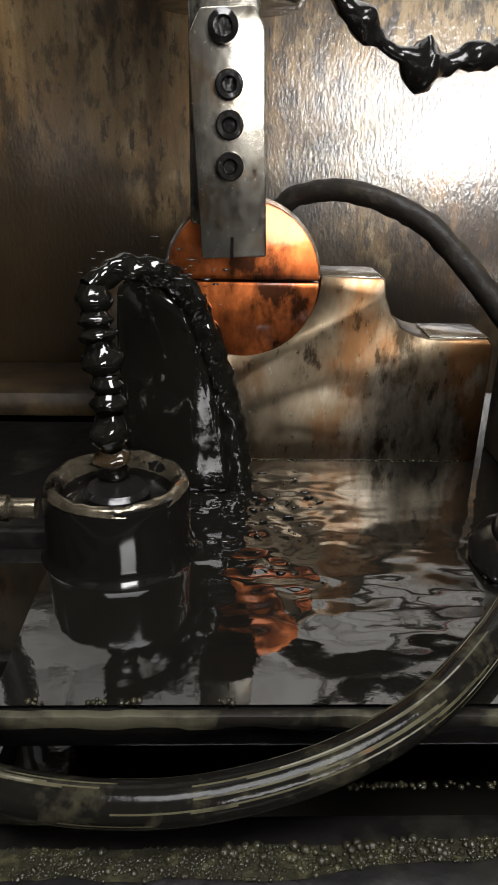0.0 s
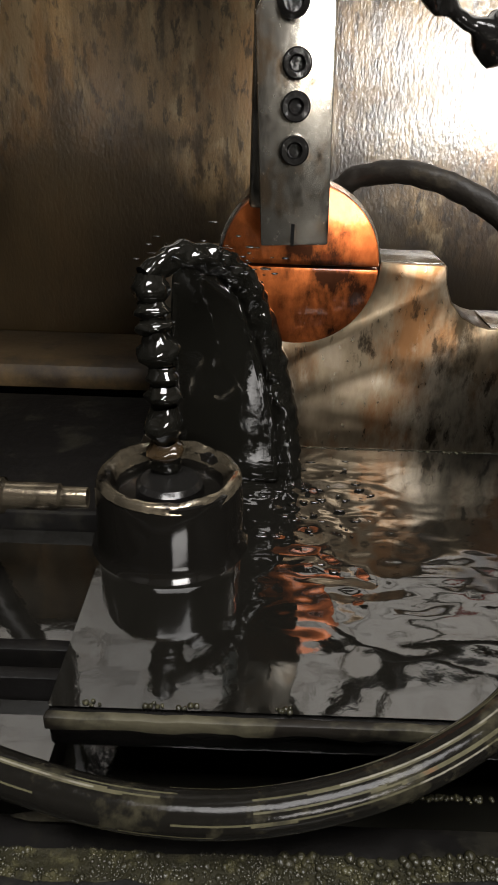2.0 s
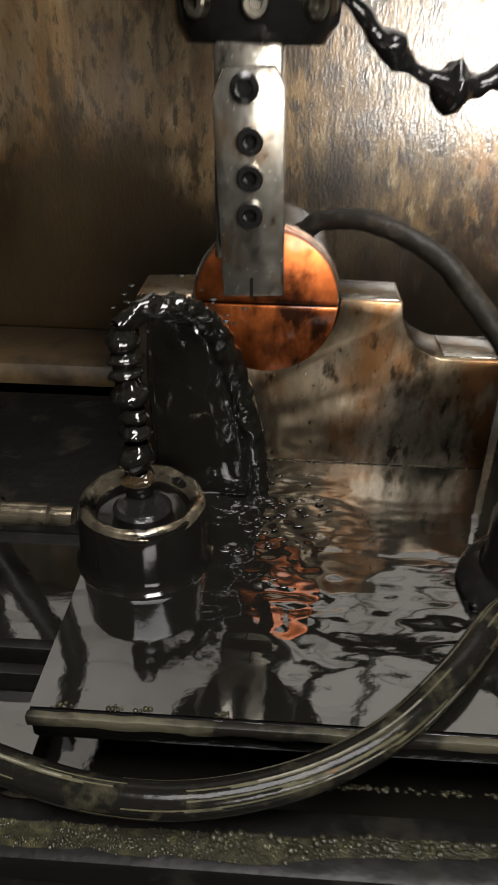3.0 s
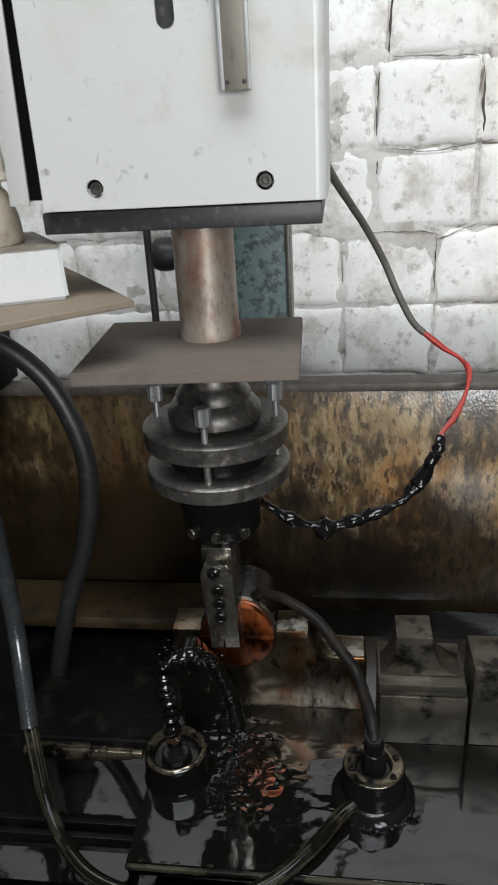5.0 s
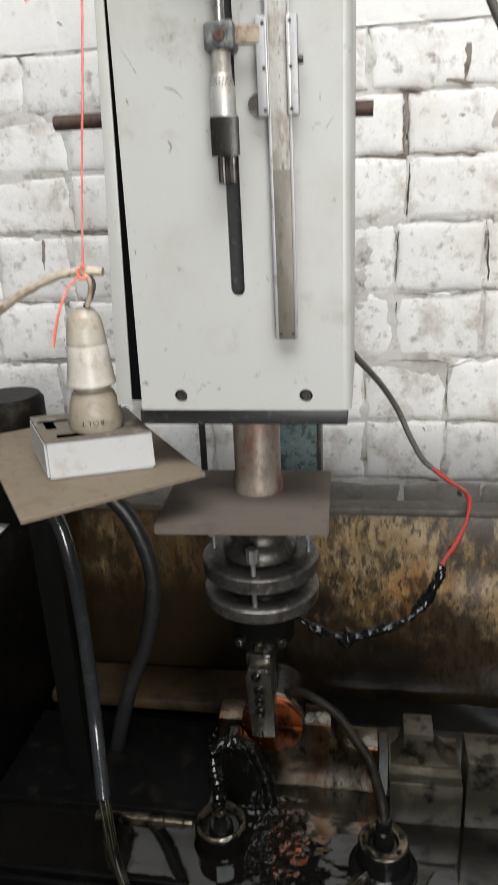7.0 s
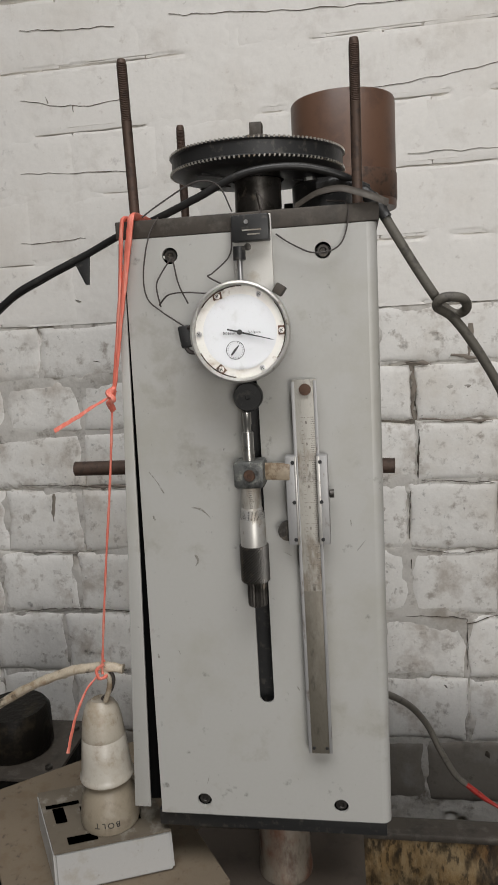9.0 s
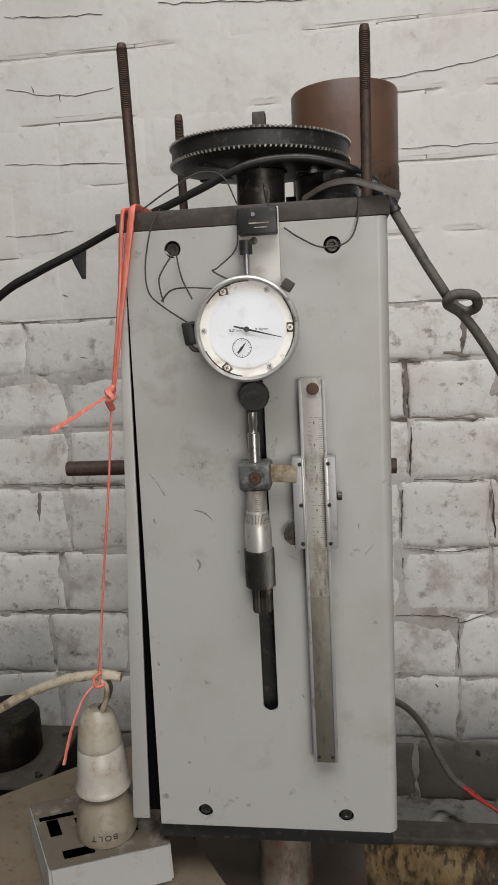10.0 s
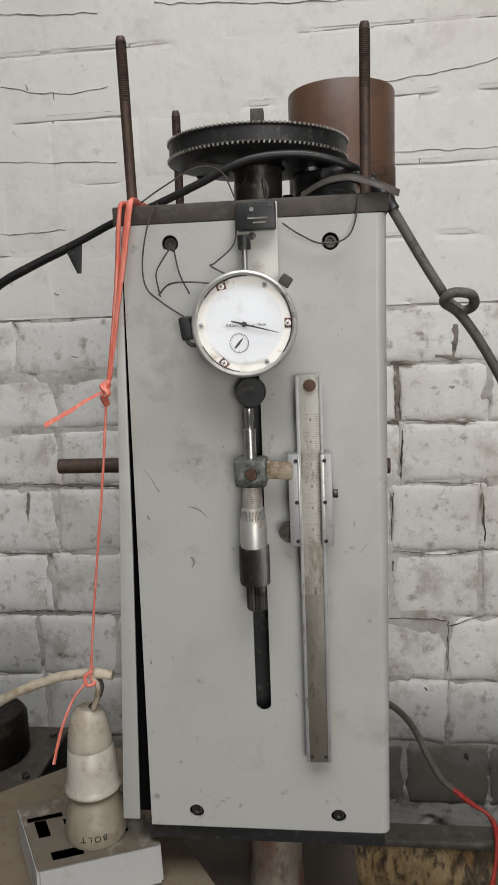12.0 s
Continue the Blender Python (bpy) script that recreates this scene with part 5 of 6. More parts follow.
tpart("core", sweep([(-0.113, 0.006, 0.110), (-0.1085, 0.006, 0.104), (-0.110, 0.008, 0.095), (-0.114, 0.010, 0.085)], 0.0018, 8, 6), CREAM_CABLE, flex)
tpart("core", sweep([(-0.111, 0.010, 0.110), (-0.107, 0.010, 0.102), (-0.1105, 0.011, 0.092), (-0.117, 0.012, 0.085)], 0.0015, 8, 6), THIN_WIRE, flex)

string = thing("red_string", "red plastic string knotted round the head and the cable", "string", (-0.066, 0.0, 0.40))
tpart("upper_strand", sweep([(-0.0640, 0.030, 0.4025), (-0.0650, 0.004, 0.4030), (-0.0655, -0.0025, 0.399), (-0.0700, -0.0040, 0.372), (-0.0760, -0.0040, 0.342), (-0.0820, -0.0030, 0.310), (-0.0850, -0.0020, 0.2966)],
      lambda t: 0.0042 - 0.0026 * min(1, t * 1.1), 10, 8, 0.0006, 300, 0.5), RED_STRING, string)
tpart("upper_strand", sweep([(-0.0690, 0.030, 0.4020), (-0.0700, 0.004, 0.4025), (-0.0715, -0.0015, 0.397), (-0.0750, -0.0020, 0.365), (-0.0790, -0.0030, 0.335), (-0.0855, -0.0025, 0.2966)],
      lambda t: 0.0026 - 0.0012 * t, 8, 8, 0.0004, 300, 0.6), RED_STRING, string)
tpart("knot", sweep([(-0.0835, -0.003, 0.3015), (-0.0875, -0.005, 0.299), (-0.0845, -0.006, 0.2955), (-0.0875, -0.004, 0.2925), (-0.0865, -0.001, 0.288)], 0.0021, 8, 8, 0.0006, 400), RED_STRING, string)
tpart("tail", sweep([(-0.0860, -0.004, 0.2970), (-0.0960, -0.006, 0.2920), (-0.1080, -0.008, 0.2850), (-0.1225, -0.010, 0.2775)], lambda t: 0.0010 + 0.0010 * t, 8, 8, 0.0006, 300, 0.35), RED_STRING, string)
tpart("lower_strand", sweep([(-0.0865, -0.002, 0.291), (-0.0930, -0.001, 0.2406), (-0.1040, 0.002, 0.1694), (-0.1115, 0.005, 0.1171), (-0.1120, 0.004, 0.108)], 0.00085, 8, 8, 0.0003, 300), RED_STRING, string)
tpart("knot", sweep([(-0.1100, 0.003, 0.1155), (-0.1150, 0.002, 0.112), (-0.1130, 0.000, 0.107), (-0.1095, 0.004, 0.1065), (-0.1130, 0.012, 0.109), (-0.1125, 0.009, 0.115)], 0.0012, 8, 8, 0.0005, 400), RED_STRING, string)
tpart("tail", sweep([(-0.1135, 0.002, 0.1090), (-0.1210, -0.006, 0.100), (-0.1280, -0.012, 0.082), (-0.1340, -0.014, 0.0600)], lambda t: 0.0007 + 0.0005 * t, 8, 8, 0.0004, 300, 0.5), RED_STRING, string)

motor = thing("transformer", "dark oily transformer on the tank rim", "transformer", (-0.3, 0.22, -0.176))
tpart("core", box(-0.36, -0.240, 0.165, 0.265, -0.1755, -0.092, 0.003), GRIME, motor)
tpart("top_plate", box(-0.362, -0.238, 0.163, 0.267, -0.0915, -0.087, 0.001), DUSTY_TOP, motor, "dusty dark top plate")
tpart("coil", lathe([(0, 0), (0.034, 0), (0.037, 0.004), (0.037, 0.040), (0.033, 0.046), (0, 0.046)], 36, None, pose(-0.300, 0.215, -0.087)), HOSE_BLACK, motor, "black coil standing on the plate")
for y in (0.180, 0.250):
    tpart("bolt", lathe([(0, 0), (0.004, 0), (0.004, 0.003), (0.002, 0.004), (0, 0.004)], 6, None, pose(-0.250, y, -0.087)), DARK_STEEL, motor)

# ---- on the head's front ----
dial = thing("dial_gauge", "round dial gauge with white face and worn steel bezel", "dial gauge", (0.0035, -0.002, 0.332))
GX, GZ, GR = 0.0035, 0.3320, 0.0287
tpart("case", lathe([(0, 0.0), (GR * 0.93, 0.0), (GR * 0.95, 0.002), (GR * 0.95, 0.018)], 64, None, ymat(GX, -0.003, GZ)), SATIN, dial)
tpart("bezel", lathe([(GR * 0.95, 0.016), (GR, 0.018), (GR, 0.0225), (GR * 0.985, 0.0245), (GR * 0.95, 0.025), (GR * 0.915, 0.0240), (GR * 0.905, 0.0215)], 72, None, ymat(GX, -0.003, GZ)), DULL_CHROME, dial, "worn steel bezel")
tpart("ring", lathe([(GR * 0.905, 0.0205), (GR * 0.70, 0.0205), (GR * 0.70, 0.0200)], 64, None, ymat(GX, -0.003, GZ)), DIAL_RING, dial, "stained steel ring")
tpart("face", lathe([(GR * 0.735, 0.0212), (0, 0.0212)], 64, None, ymat(GX, -0.003, GZ)), DIAL_WHITE, dial, "white paper face")
FY = -0.003 - 0.0212
for k, ang in enumerate((0, 60, 120, 180, 240, 300)):
    sx, sz = GX + GR * 0.825 * math.cos(radians(ang)), GZ + GR * 0.825 * math.sin(radians(ang))
    if ang in (0, 120, 240):
        tpart("retainer", merge(box(-0.0019, 0.0019, -0.0004, 0.0003, -0.0026, 0.0026, 0.0002), None, pose(sx, -0.0238, sz, 0, -ang + (0 if ang == 0 else 20), 0)), RUST_PLATE, dial, "small rusty brown retainer")
    sw = bmesh.new()
    lathe([(0, 0.0), (0.0017, 0.0), (0.0016, 0.0006), (0.0, 0.0009)], 14, sw, ymat(sx, -0.0241, sz))
    screw = tpart("screw", sw, DULL_CHROME if k % 2 == 0 else DULL_STEEL, dial)
    for r in (35, 125):
        local(part("slot", merge(box(-0.0011, 0.0011, -0.0002, 0.0001, -0.00018, 0.00018), None, pose(sx, -0.0250, sz, 0, r, 0)), INK, screw), screw)
for ang0, ang1 in ((-38, 38), (85, 145), (205, 262)):
    arcb = bmesh.new()
    n = 14
    rows = []
    for i in range(n + 1):
        a = radians(ang0 + (ang1 - ang0) * i / n)
        rows.append([arcb.verts.new((GX + GR * r * math.cos(a), -0.0239, GZ + GR * r * math.sin(a))) for r in (0.885, 0.912)])
    for p, q in zip(rows, rows[1:]):
        arcb.faces.new((p[0], p[1], q[1], q[0]))
    bmesh.ops.solidify(arcb, geom=list(arcb.faces), thickness=0.0004)
    tpart("clip_wire", arcb, RUST_PLATE, dial, "thin brown spring wire")


def hand(name, ang, length, tail, width, x, z, y):
    return merge(prism([(-tail, -width * 0.7), (-tail, width * 0.7), (0, width), (length, width * 0.25), (length, -width * 0.25), (0, -width)], y, y + 0.0003), None, Matrix.Translation((x, 0, z)) @ pose(0, 0, 0, 0, -ang, 0))


tpart("long_pointer", hand("p", -15, 0.0200, 0.0072, 0.0006, GX, GZ, FY - 0.0016), INK, dial, "thin black pointer")
tpart("hub", lathe([(0, 0), (0.0015, 0), (0.0015, 0.0012), (0, 0.0014)], 16, None, ymat(GX, FY - 0.0004, GZ)), INK, dial)
SX, SZD = GX - 0.0031, GZ - 0.0100
sub = bmesh.new()
for i in range(32):
    a0, a1 = 2 * math.pi * i / 32, 2 * math.pi * (i + 1) / 32
    sub.faces.new([sub.verts.new((SX + r * math.cos(a), FY - 0.0003, SZD + r * math.sin(a))) for r, a in ((0.0050, a0), (0.0053, a0), (0.0053, a1), (0.0050, a1))])
for i in range(20):
    a = 2 * math.pi * i / 20
    c, s = math.cos(a), math.sin(a)
    sub.faces.new([sub.verts.new((SX + r * c - k * s, FY - 0.0003, SZD + r * s + k * c)) for r, k in ((0.0040, -0.0001), (0.0050, -0.0001), (0.0050, 0.0001), (0.0040, 0.0001))])
tpart("small_scale", sub, INK, dial, "fine printed small scale")
tpart("small_pointer", hand("p", 50, 0.0036, 0.0036, 0.0007, SX, SZD, FY - 0.0012), INK, dial)
ticks = bmesh.new()
for i in range(100):
    a = 2 * math.pi * i / 100
    c, s = math.cos(a), math.sin(a)
    r0 = 0.0188 if i % 10 == 0 else 0.0196
    ticks.faces.new([ticks.verts.new((GX + r * c - k * s, FY - 0.0002, GZ + r * s + k * c)) for r, k in ((r0, -0.00007), (0.0207, -0.00007), (0.0207, 0.00007), (r0, 0.00007))])
tpart("scale_ticks", ticks, material("pale_print", (0.5, 0.5, 0.5), 0.6, bump=0), dial, "faint grey scale ticks")
for text, x in (("0.01mm", -0.0062), ("0-10mm", 0.0082)):
    local(lettering("printed_text", text, 0.0022, INK, pose(GX + x, FY - 0.0002, GZ - 0.0004, 90, 0, 0), dial), dial)
glass = tpart("glass", lathe([(GR * 0.905, 0.0225), (0, 0.0232)], 48, None, ymat(GX, -0.003, GZ)), GLASS, dial)
glass.visible_shadow = False
tpart("stem_cap", lathe([(0, 0), (0.0036, 0), (0.0036, 0.0075), (0, 0.0075)], 20, None, pose(0.0038, -0.0125, 0.3725)), BLACK_PLASTIC, dial)
tpart("stem", lathe([(0.0017, 0.358), (0.0017, 0.3735)], 16, None, pose(0.0038, -0.0125, 0)), SATIN, dial)
tpart("lug", merge(box(-0.003, 0.003, -0.004, 0.004, -0.003, 0.003, 0.0008), None, pose(0.0262, -0.016, 0.3545, 0, 35, 0)), DUSTY_TOP, dial, "brown clamp lug")

brk = thing("gauge_bracket", "dull steel bracket with a small black switch above the gauge", "bracket", (0.011, 0.0, 0.36))
tpart("plate", box(-0.0010, 0.0218, -0.0035, -0.0005, 0.345, 0.3985, 0.0005), DIAL_RING, brk)
sw_ = tpart("micro_switch", box(-0.0002, 0.0212, -0.0120, -0.0037, 0.3830, 0.3975, 0.0006), BLACK_PLASTIC, brk, "dusty black micro switch")
local(part("label_bar", box(0.006, 0.017, -0.0124, -0.0119, 0.3885, 0.3892), CALIPER_STEEL, sw_), sw_)
local(part("label_bar", box(0.009, 0.016, -0.0124, -0.0119, 0.3862, 0.3868), CALIPER_STEEL, sw_), sw_)
local(part("pin", lathe([(0, 0), (0.0012, 0), (0.0012, 0.0008), (0, 0.0008)], 12, None, ymat(0.0085, -0.0118, 0.3935)), SATIN, sw_), sw_)
tpart("bolt", lathe([(0, 0), (0.0022, 0), (0.002, 0.0015), (0, 0.0018)], 14, None, ymat(0.0075, -0.003, 0.3805)), DARK_STEEL, brk)

clip = thing("wire_clip", "small black clip with thin wires on the gauge", "clip", (-0.028, -0.012, 0.3316))
tpart("body", merge(box(-0.0035, 0.0035, -0.004, 0.004, -0.0065, 0.0065, 0.0012), None, pose(-0.0300, -0.014, 0.3310, 0, -8, 0)), BLACK_PLASTIC, clip)
tpart("jaw", sweep([(-0.0300, -0.016, 0.3350), (-0.026, -0.018, 0.3365), (-0.0215, -0.020, 0.3358)], 0.0013, 8, 4), THIN_WIRE, clip)
tpart("jaw", sweep([(-0.0310, -0.016, 0.3260), (-0.028, -0.016, 0.3220), (-0.0235, -0.014, 0.3215)], 0.0013, 8, 4), THIN_WIRE, clip)

wires = thing("thin_wires", "loose thin dark wires in front of the head", "wires", (-0.03, -0.005, 0.39))
for pts in (
    [(-0.0500, 0.003, 0.4020), (-0.0540, -0.006, 0.390), (-0.0575, -0.010, 0.370), (-0.0560, -0.012, 0.355), (-0.0480, -0.012, 0.3465), (-0.0320, -0.014, 0.3355)],
    [(-0.0410, -0.006, 0.3775), (-0.0470, -0.010, 0.3680), (-0.0500, -0.011, 0.3610), (-0.0480, -0.012, 0.3490)],
    [(-0.0405, -0.006, 0.3775), (-0.0370, -0.010, 0.3620), (-0.0310, -0.014, 0.3500)],
    [(-0.0490, -0.012, 0.3500), (-0.0420, -0.015, 0.3555), (-0.0300, -0.020, 0.3560), (-0.0150, -0.022, 0.3545), (-0.0080, -0.024, 0.3560)],
    [(-0.0040, -0.008, 0.3900), (-0.0055, -0.010, 0.3760), (-0.0160, -0.011, 0.3665), (-0.0185, -0.012, 0.3645), (-0.0070, -0.018, 0.3580)],
    [(0.0215, -0.008, 0.3860), (0.0300, -0.008, 0.3800), (0.0420, -0.006, 0.3745), (0.0550, -0.006, 0.3760), (0.0610, -0.004, 0.3850), (0.0620, 0.002, 0.4010), (0.050, 0.01, 0.405)],
    [(-0.0600, 0.004, 0.4030), (-0.0480, 0.010, 0.4120), (-0.0280, 0.012, 0.4220), (-0.0140, 0.012, 0.4190), (-0.0060, 0.010, 0.4030)],
    [(0.0120, -0.006, 0.3950), (0.0140, -0.004, 0.4050), (0.010, 0.004, 0.412), (0.0110, 0.012, 0.402)],
):
    tpart("wire", sweep(pts, 0.00048, 6, 8), THIN_WIRE, wires)

mic = thing("micrometer", "worn micrometer head with knurled thimble clamped upright", "micrometer", (0.0035, -0.012, 0.1651))
MX, MY = 0.0030, -0.0135
tpart("roller", lathe([(0, 0), (0.0082, 0), (0.0086, 0.001), (0.0086, 0.006), (0.0080, 0.007), (0.004, 0.007), (0.004, 0.0078), (0.0016, 0.0078), (0.0014, 0.006), (0, 0.006)], 36, None, ymat(0.0042, -0.007, 0.2940)), BLACK_PLASTIC, mic, "dark roller with a hexagon nut")
tpart("spindle", lathe([(0, 0.2855), (0.0026, 0.2850), (0.0026, 0.2780), (0.0022, 0.2775), (0.0022, 0.2735), (0.0034, 0.2730), (0.0034, 0.2563)], 20, None, pose(MX, MY, 0)), STEEL, mic)
tpart("frame", box(MX - 0.0092, MX + 0.0092, MY - 0.0060, -0.001, 0.2398, 0.2560, 0.0022), GREY_ENAMEL, mic, "chipped dark grey frame stub")
tpart("frame_ring", lathe([(0.0040, 0), (0.0056, 0), (0.0056, 0.0006), (0.0040, 0.0006)], 28, None, ymat(MX + 0.0005, MY - 0.0058, 0.2478)), GREY_ENAMEL, mic)
tpart("rusty_screw", lathe([(0, 0), (0.0036, 0), (0.0032, 0.0012), (0.0013, 0.0012), (0.0011, 0.0004), (0, 0.0004)], 20, None, ymat(MX + 0.0005, MY - 0.0058, 0.2478)), RUST_PLATE, mic)
tpart("sleeve", lathe([(0.0060, 0.2400), (0.0060, 0.2265)], 32, None, pose(MX, MY, 0)), CALIPER_STEEL, mic, "graduated sleeve")
tpart("thimble", lathe([(0.0060, 0.2275), (0.0064, 0.2268), (0.0074, 0.2205), (0.0078, 0.2195), (0.0078, 0.2040)], 40, None, pose(MX, MY, 0)), DULL_CHROME, mic, "satin thimble")
tk = bmesh.new()
for i in range(24):
    a = radians(-170 + i * 7)
    c, s = math.cos(a), math.sin(a)
    tk.faces.new([tk.verts.new((MX + r * c - k * s, MY + r * s + k * c, z)) for r, k, z in ((0.0067, -0.0001, 0.2263), (0.0067, 0.0001, 0.2263), (0.0076, 0.0001, 0.2208), (0.0076, -0.0001, 0.2208))])
for i in range(9):
    z = 0.2388 - i * 0.0013
    tk.faces.new([tk.verts.new((MX + x, MY - 0.0062, zz)) for x, zz in ((-0.0004, z), (0.0016 if i % 5 else 0.0026, z), (0.0016 if i % 5 else 0.0026, z - 0.0002), (-0.0004, z - 0.0002))])
tpart("graduations", tk, INK, mic, "fine black graduations")
kn = bmesh.new()
n, rows = 56, 26
gv = [[kn.verts.new((MX + r * math.cos(2 * math.pi * i / n), MY + r * math.sin(2 * math.pi * i / n), 0.2040 - k * 0.0225 / rows)) for i in range(n) for r in [0.0086 + 0.00035 * (1 if (i + k) % 2 else -1)]] for k in range(rows + 1)]
for k in range(rows):
    for i in range(n):
        kn.faces.new((gv[k][i], gv[k][(i + 1) % n], gv[k + 1][(i + 1) % n], gv[k + 1][i]))
kn.faces.new(gv[0])
kn.faces.new(gv[-1][::-1])
tpart("knurled_sleeve", kn, DARK_STEEL, mic, "grey knurled grip", 0)
rt = bmesh.new()
for k, (r, z) in enumerate(((0.0050, 0.1815), (0.0056, 0.1808), (0.0056, 0.1660), (0.0050, 0.1652))):
    for i in range(36):
        a = 2 * math.pi * i / 36
        rr = r * (1.06 if i % 2 else 0.94)
        rt.verts.new((MX + 0.0006 + rr * math.cos(a), MY + rr * math.sin(a), z))
rt.verts.ensure_lookup_table()
for k in range(3):
    for i in range(36):
        rt.faces.new((rt.verts[k * 36 + i], rt.verts[k * 36 + (i + 1) % 36], rt.verts[k * 36 + 36 + (i + 1) % 36], rt.verts[k * 36 + 36 + i]))
rt.faces.new(rt.verts[108:144])
tpart("ratchet", rt, DARK_STEEL, mic, "ribbed ratchet stop", 20)
tpart("taped_arm", merge(box(-0.009, 0.008, -0.0015, 0.0015, -0.0052, 0.0052, 0.001), None, pose(0.0190, -0.0115, 0.2485, 0, 3, 0)), TAPE, mic, "taped link arm")

cal = thing("vernier_caliper", "old stained vernier caliper beam with slider, screwed upright to the head", "caliper", (0.038, -0.004, 0.061))
LEAN = pose(0.0374, 0, 0.182, 0, -0.24, 0)
tpart("beam", merge(box(-0.0074, 0.0074, -0.0078, -0.0045, -0.1195, 0.1205, 0.0006), None, LEAN), CALIPER_STEEL, cal)
tpart("stained_end", merge(box(-0.0055, 0.0055, -0.00805, -0.0077, -0.1192, -0.010, 0.0001), None, LEAN), DARK_CALIPER, cal, "darkly stained lower end of the beam")
for s in (-1, 1):
    tpart("beam_edge", merge(box(s * 0.0066 - 0.0010, s * 0.0066 + 0.0010, -0.0086, -0.0076, -0.119, 0.1195, 0.0003), None, LEAN), DULL_STEEL, cal)
for s, x0, x1 in ((-1, -0.0130, -0.0062), (1, 0.0056, 0.0122)):
    sl = tpart("slider_strip", merge(box(x0, x1, -0.0125, -0.0040, 0.0210, 0.0755, 0.0007), None, LEAN), DULL_STEEL, cal, "grey slider strip with rivets")
    for z in (0.0243, 0.0475, 0.0718):
        local(part("rivet", lathe([(0, 0), (0.0013, 0), (0.0011, 0.0006), (0, 0.0007)], 12, None, LEAN @ ymat((x0 + x1) / 2 - s * 0.0012, -0.0124, z)), INK, sl), sl)
    local(part("inner_bevel", merge(box(x0 + (0.0055 if s < 0 else 0.0), x1 - (0.0 if s < 0 else 0.0045), -0.0130, -0.0122, 0.0212, 0.0753, 0.0003), None, LEAN), DULL_CHROME, sl), sl)
tpart("lock_screw", lathe([(0, 0), (0.0020, 0), (0.0026, 0.0006), (0.0026, 0.0030), (0, 0.0032)], 10, None, LEAN @ pose(0.0122, -0.0082, 0.0515, 0, 90, 0)), DARK_STEEL, cal)
tpart("thumb_wheel", lathe([(0, 0), (0.0062, 0), (0.0062, 0.003), (0, 0.003)], 30, None, LEAN @ ymat(-0.0135, -0.0055, 0.0285)), DARK_STEEL, cal, "dark half-hidden thumb wheel")
tpart("rusty_screw", lathe([(0, 0), (0.0036, 0), (0.0034, 0.0014), (0.0010, 0.0016), (0, 0.0016)], 20, None, LEAN @ ymat(0.0006, -0.0078, 0.1145)), RUST_PLATE, cal)
for x in (-0.0042, 0.0042):
    tpart("rivet", lathe([(0, 0), (0.0011, 0), (0.0009, 0.0005), (0, 0.0006)], 12, None, LEAN @ ymat(x, -0.0081, -0.1155)), INK, cal)
sc = bmesh.new()
for i in range(112):
    z = 0.098 - i * 0.0013
    ln = 0.0045 if i % 10 == 0 else (0.0036 if i % 5 == 0 else 0.0026)
    box(0.0054 - ln, 0.0054, -0.0079, -0.0078, z - 0.00012, z + 0.00012, bm=sc) if i < 62 or noise.noise(Vector((i * 0.3, 0, 0))) > -0.05 else None
    if i % 2 == 0:
        box(-0.0028, -0.0028 + ln * 0.6, -0.0079, -0.0078, z - 0.0001, z + 0.0001, bm=sc)
bmesh.ops.transform(sc, matrix=LEAN, verts=sc.verts)
tpart("scale", sc, PALE_INK, cal, "engraved scale lines", 0)
for i in range(7):
    tpart("figure_bar", merge(box(-0.0004, 0.0004, -0.0080, -0.0078, -0.0008, 0.0008), None, LEAN @ pose(0.0004, 0, 0.095 - i * 0.013)), PALE_INK, cal)

# the gauges sit off the middle of the panel
for ob in (dial, brk, clip, mic, cal):
    ob.location.x -= 0.0033

# ---- on top of the head ----
TZ = 0.401
for x, y, z1, lean in ((-0.0690, 0.020, 0.4985, -0.7), (0.0682, 0.020, 0.4955, 0.3), (-0.0600, 0.120, 0.4850, 0.3)):
    rod = thing("threaded_rod", "rusty brown threaded rod standing on the head", "rod", (x, y, TZ), "threaded rods")
    h = z1 - TZ
    prof = [(0.0031, 0)] + [(0.0031, h * 0.62)]
    zz = h * 0.62
    while zz < h - 0.004:
        prof += [(0.00325, zz + 0.0004), (0.0028, zz + 0.0009)]
        zz += 0.001
    prof += [(0.0030, h - 0.003), (0.0024, h - 0.0006), (0, h)]
    part("rod", lathe(prof, 16, None, pose(0, 0, 0, 0, lean, 0)), RUST_ROD, rod)

pul = thing("toothed_pulley", "black toothed pulley with dusty flanges on a steel hub", "pulley", (0.0008, 0.080, TZ))
TILT = pose(0, 0, 0, 0.5, 1.2, 0)
pr = 0.0585
part("rim", lathe([(0.020, 0.0475), (0.050, 0.0485), (pr, 0.0470), (pr + 0.0006, 0.0462), (pr - 0.0006, 0.0452), (pr - 0.0006, 0.0375), (pr + 0.0006, 0.0365), (pr - 0.001, 0.0352), (0.048, 0.0325), (0.030, 0.0315), (0.018, 0.0320)], 96, None, TILT), BLACK_PLASTIC, pul)
for z in (0.0468, 0.0360):
    tb = bmesh.new()
    for i in range(120):
        a = 2 * math.pi * i / 120
        box(-0.0005, 0.0005, -0.0009, 0.0007, -0.0007, 0.0007, bm=tb, m=TILT @ pose(pr * math.cos(a), pr * math.sin(a), z, 0, 18, math.degrees(a) + 90))
    part("toothed_edge", tb, CALIPER_STEEL, pul, "dusty grey toothed edge", 0)
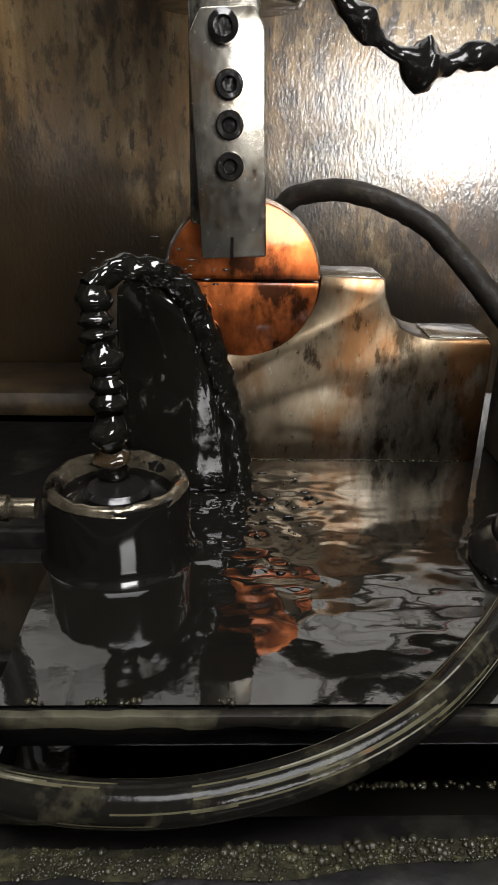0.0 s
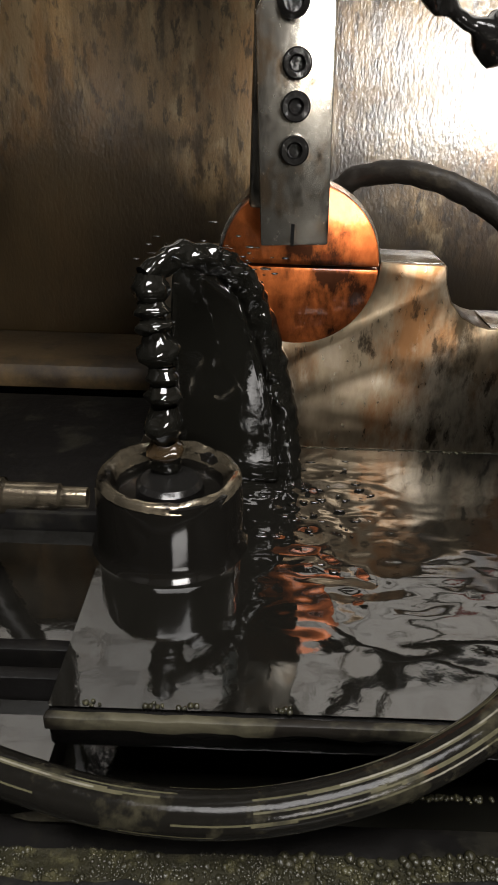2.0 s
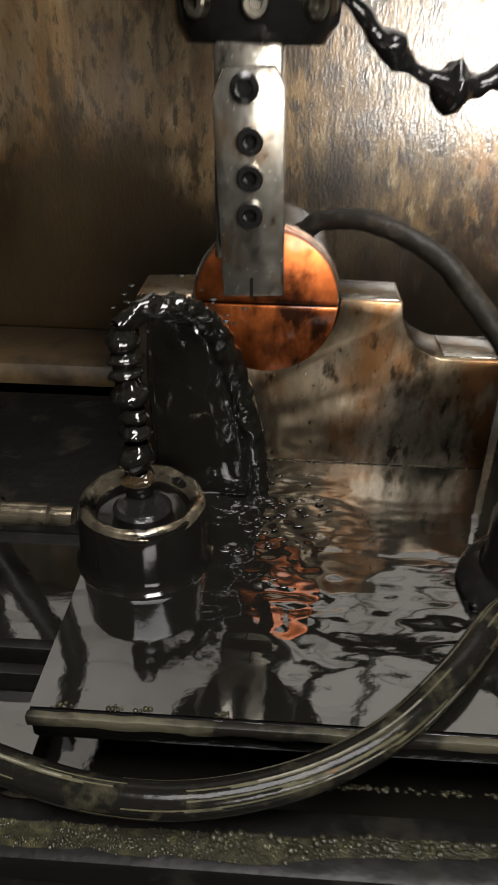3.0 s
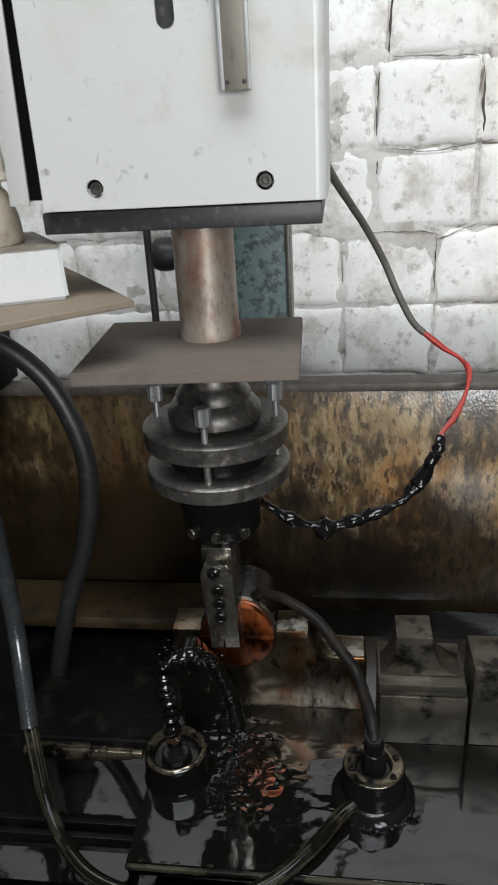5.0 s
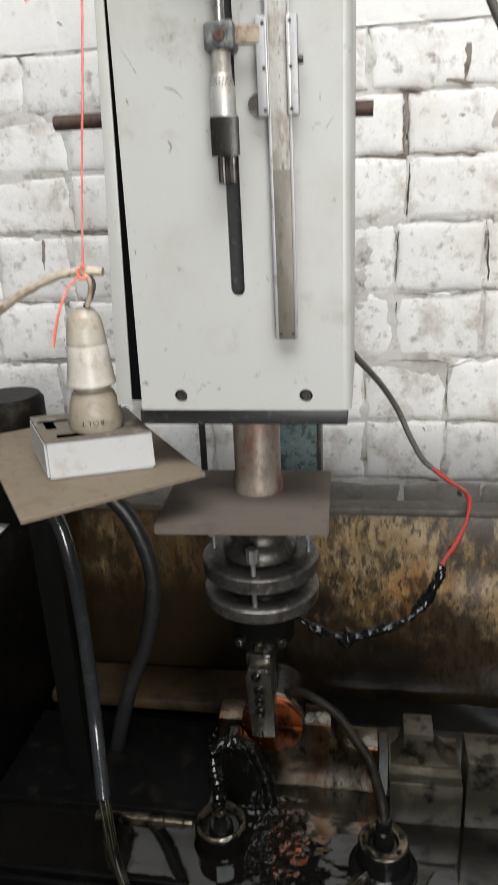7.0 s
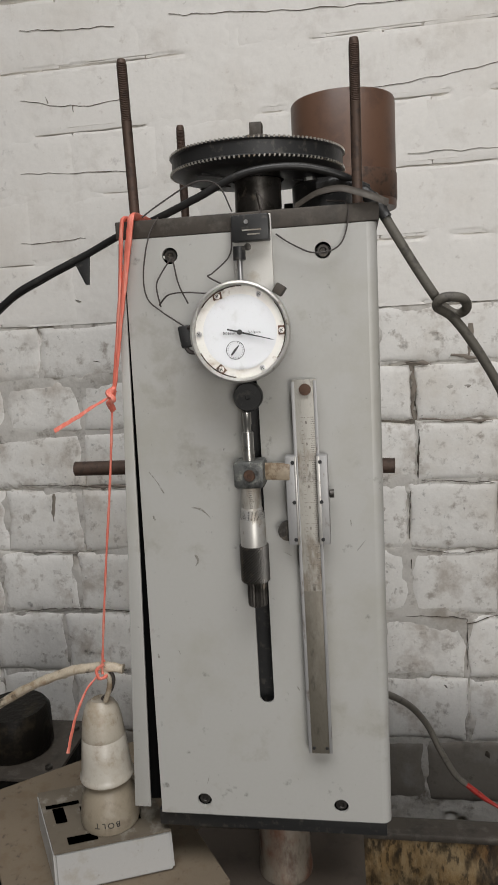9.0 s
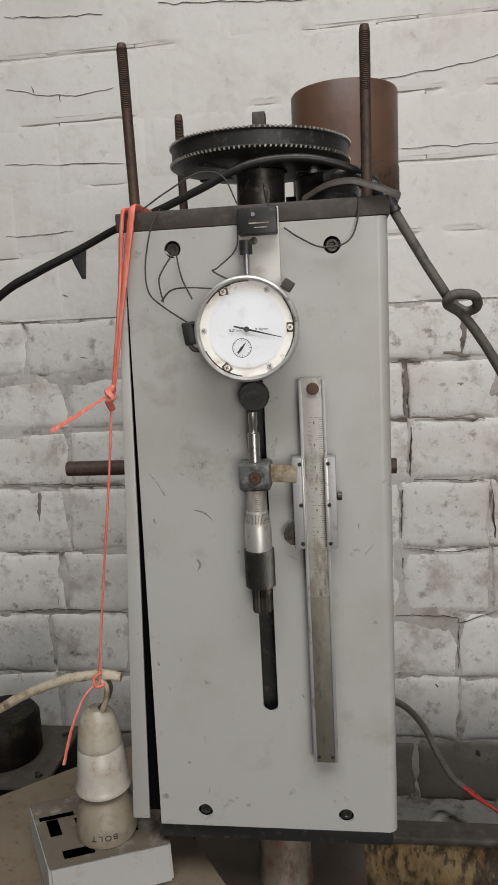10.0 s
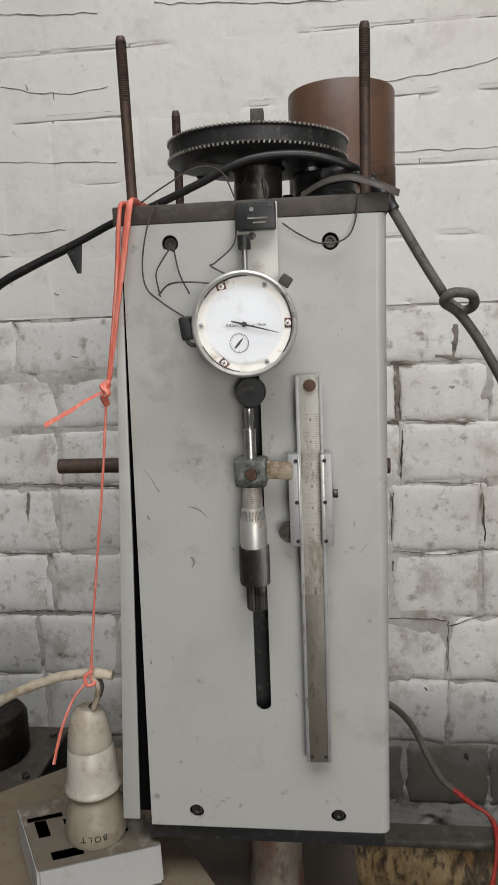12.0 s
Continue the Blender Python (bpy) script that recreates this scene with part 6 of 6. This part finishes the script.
part("hub", lathe([(0.0180, 0.0), (0.0180, 0.003), (0.0160, 0.004), (0.0160, 0.0320)], 40, None, TILT), DARK_STEEL, pul, "turned dark steel hub")
part("hub_cap", lathe([(0.022, 0.0478), (0.020, 0.0530), (0.013, 0.0575), (0.0095, 0.0600), (0.007, 0.0605)], 36, None, TILT), DUSTY_TOP, pul, "dusty cone cap")
part("shaft", box(-0.0042, 0.0042, -0.0042, 0.0042, 0.058, 0.0690, 0.0006, m=TILT), DUSTY_TOP, pul, "square shaft end")
for k in range(5):
    a = radians(72 * k + 10)
    part("spoke", box(-0.012, 0.012, -0.003, 0.003, -0.002, 0.002, 0.0008, m=TILT @ pose(0.036 * math.cos(a), 0.036 * math.sin(a), 0.0330, 0, 0, math.degrees(a))), BLACK_PLASTIC, pul)
small = thing("motor_hub", "black motor end beside the pulley hub", "motor", (0.045, 0.09, TZ))
part("body", lathe([(0, 0), (0.0210, 0), (0.0210, 0.026), (0.0190, 0.028), (0, 0.028)], 40), BLACK_PLASTIC, small)
part("top_bolt", lathe([(0, 0.028), (0.004, 0.028), (0.004, 0.032), (0, 0.033)], 6, None, pose(-0.008, -0.010, 0)), SATIN, small)

can = thing("motor_cover", "plain brown cylindrical motor cover behind the pulley", "motor cover", (0.0592, 0.185, 0.4232))
CAN = pose(0.0592, 0.185, 0)
tpart("cover", lathe([(0.0, 0.4232), (0.0408, 0.4232), (0.0412, 0.4245), (0.0412, 0.5050), (0.0404, 0.5065), (0.0392, 0.5050), (0.0392, 0.445), (0, 0.445)], 72, None, CAN), BROWN_PIPE, can)
tpart("lower_band", lathe([(0.0413, 0.4290), (0.0417, 0.4295), (0.0417, 0.4490), (0.0413, 0.4495)], 72, None, CAN), RUST_PLATE, can, "darker stained lower band")

tie = thing("cross_rod", "short brown steel rod through the head's sides", "rod", (-0.1, 0.118, 0.2215))
tpart("rod", sweep([(-0.1790, 0.150, 0.2215), (-0.08, 0.150, 0.2213), (0.0925, 0.150, 0.2175)], 0.0062, 20, 2), RUST_ROD, tie)

# cables on the top
c1 = thing("motor_cable", "dark cable lying across the top of the head", "cable", (0.0, 0.03, TZ))
tpart("cable", sweep([(-0.255, 0.11, 0.290), (-0.200, 0.06, 0.342), (-0.1710, 0.050, 0.3640), (-0.1451, 0.050, 0.3765), (-0.113, 0.050, 0.3895), (-0.0894, 0.045, 0.3985), (-0.060, 0.035, 0.4060), (-0.030, 0.028, 0.4160), (0.000, 0.024, 0.4270), (0.030, 0.026, 0.4290), (0.055, 0.032, 0.4240), (0.075, 0.04, 0.415)], 0.0024, 10, 8), BLACK_RUBBER, c1)
tpart("cable", sweep([(-0.260, 0.112, 0.285), (-0.205, 0.064, 0.338), (-0.1750, 0.052, 0.3610), (-0.1480, 0.052, 0.3745), (-0.120, 0.052, 0.3860)], 0.0022, 10, 8), BLACK_RUBBER, c1)
tpart("tape_flag", prism([(-0.1235, 0.3845), (-0.1120, 0.3890), (-0.1140, 0.3690), (-0.1165, 0.3690)], 0.0495, 0.0510, 0.0003), BLACK_PLASTIC, c1, "black tape flag")
c2_ = thing("knotted_cable", "grey cable with a loose knot hanging beside the head", "cable", (0.085, 0.03, 0.40))
tpart("taped_end", sweep([(0.0450, 0.045, 0.419), (0.0600, 0.040, 0.4190), (0.0700, 0.036, 0.4130), (0.0786, 0.032, 0.4055), (0.0850, 0.030, 0.3950)], lambda t: 0.0056 - 0.0020 * t, 12, 8, 0.0014, 180), BLACK_RUBBER, c2_, "dusty taped cable end")
tpart("cable", sweep([(0.0815, 0.031, 0.4010), (0.0905, 0.030, 0.3850), (0.1015, 0.030, 0.3660), (0.1120, 0.030, 0.3490), (0.1185, 0.035, 0.3405), (0.1265, 0.036, 0.3355), (0.1320, 0.031, 0.3385), (0.1285, 0.024, 0.3445), (0.1175, 0.022, 0.3455), (0.1140, 0.026, 0.3405), (0.1235, 0.033, 0.3340), (0.1345, 0.036, 0.3200), (0.1495, 0.042, 0.296), (0.1815, 0.06, 0.24), (0.2515, 0.12, 0.15), (0.3315, 0.22, 0.02), (0.3615, 0.25, -0.172)],
      0.0030, 12, 10), GREY_CABLE, c2_)
strip = thing("cable_strip", "flat dusty grey strip lying on the top plate", "strip", (0.06, 0.0, TZ))
tpart("strip", sweep([(0.032, 0.012, 0.4035), (0.045, 0.004, 0.4085), (0.058, 0.000, 0.4095), (0.068, -0.002, 0.4065), (0.077, -0.003, 0.4030), (0.085, -0.001, 0.3995)], 0.0030, 8, 8, flat=0.35), DUSTY_TOP, strip)
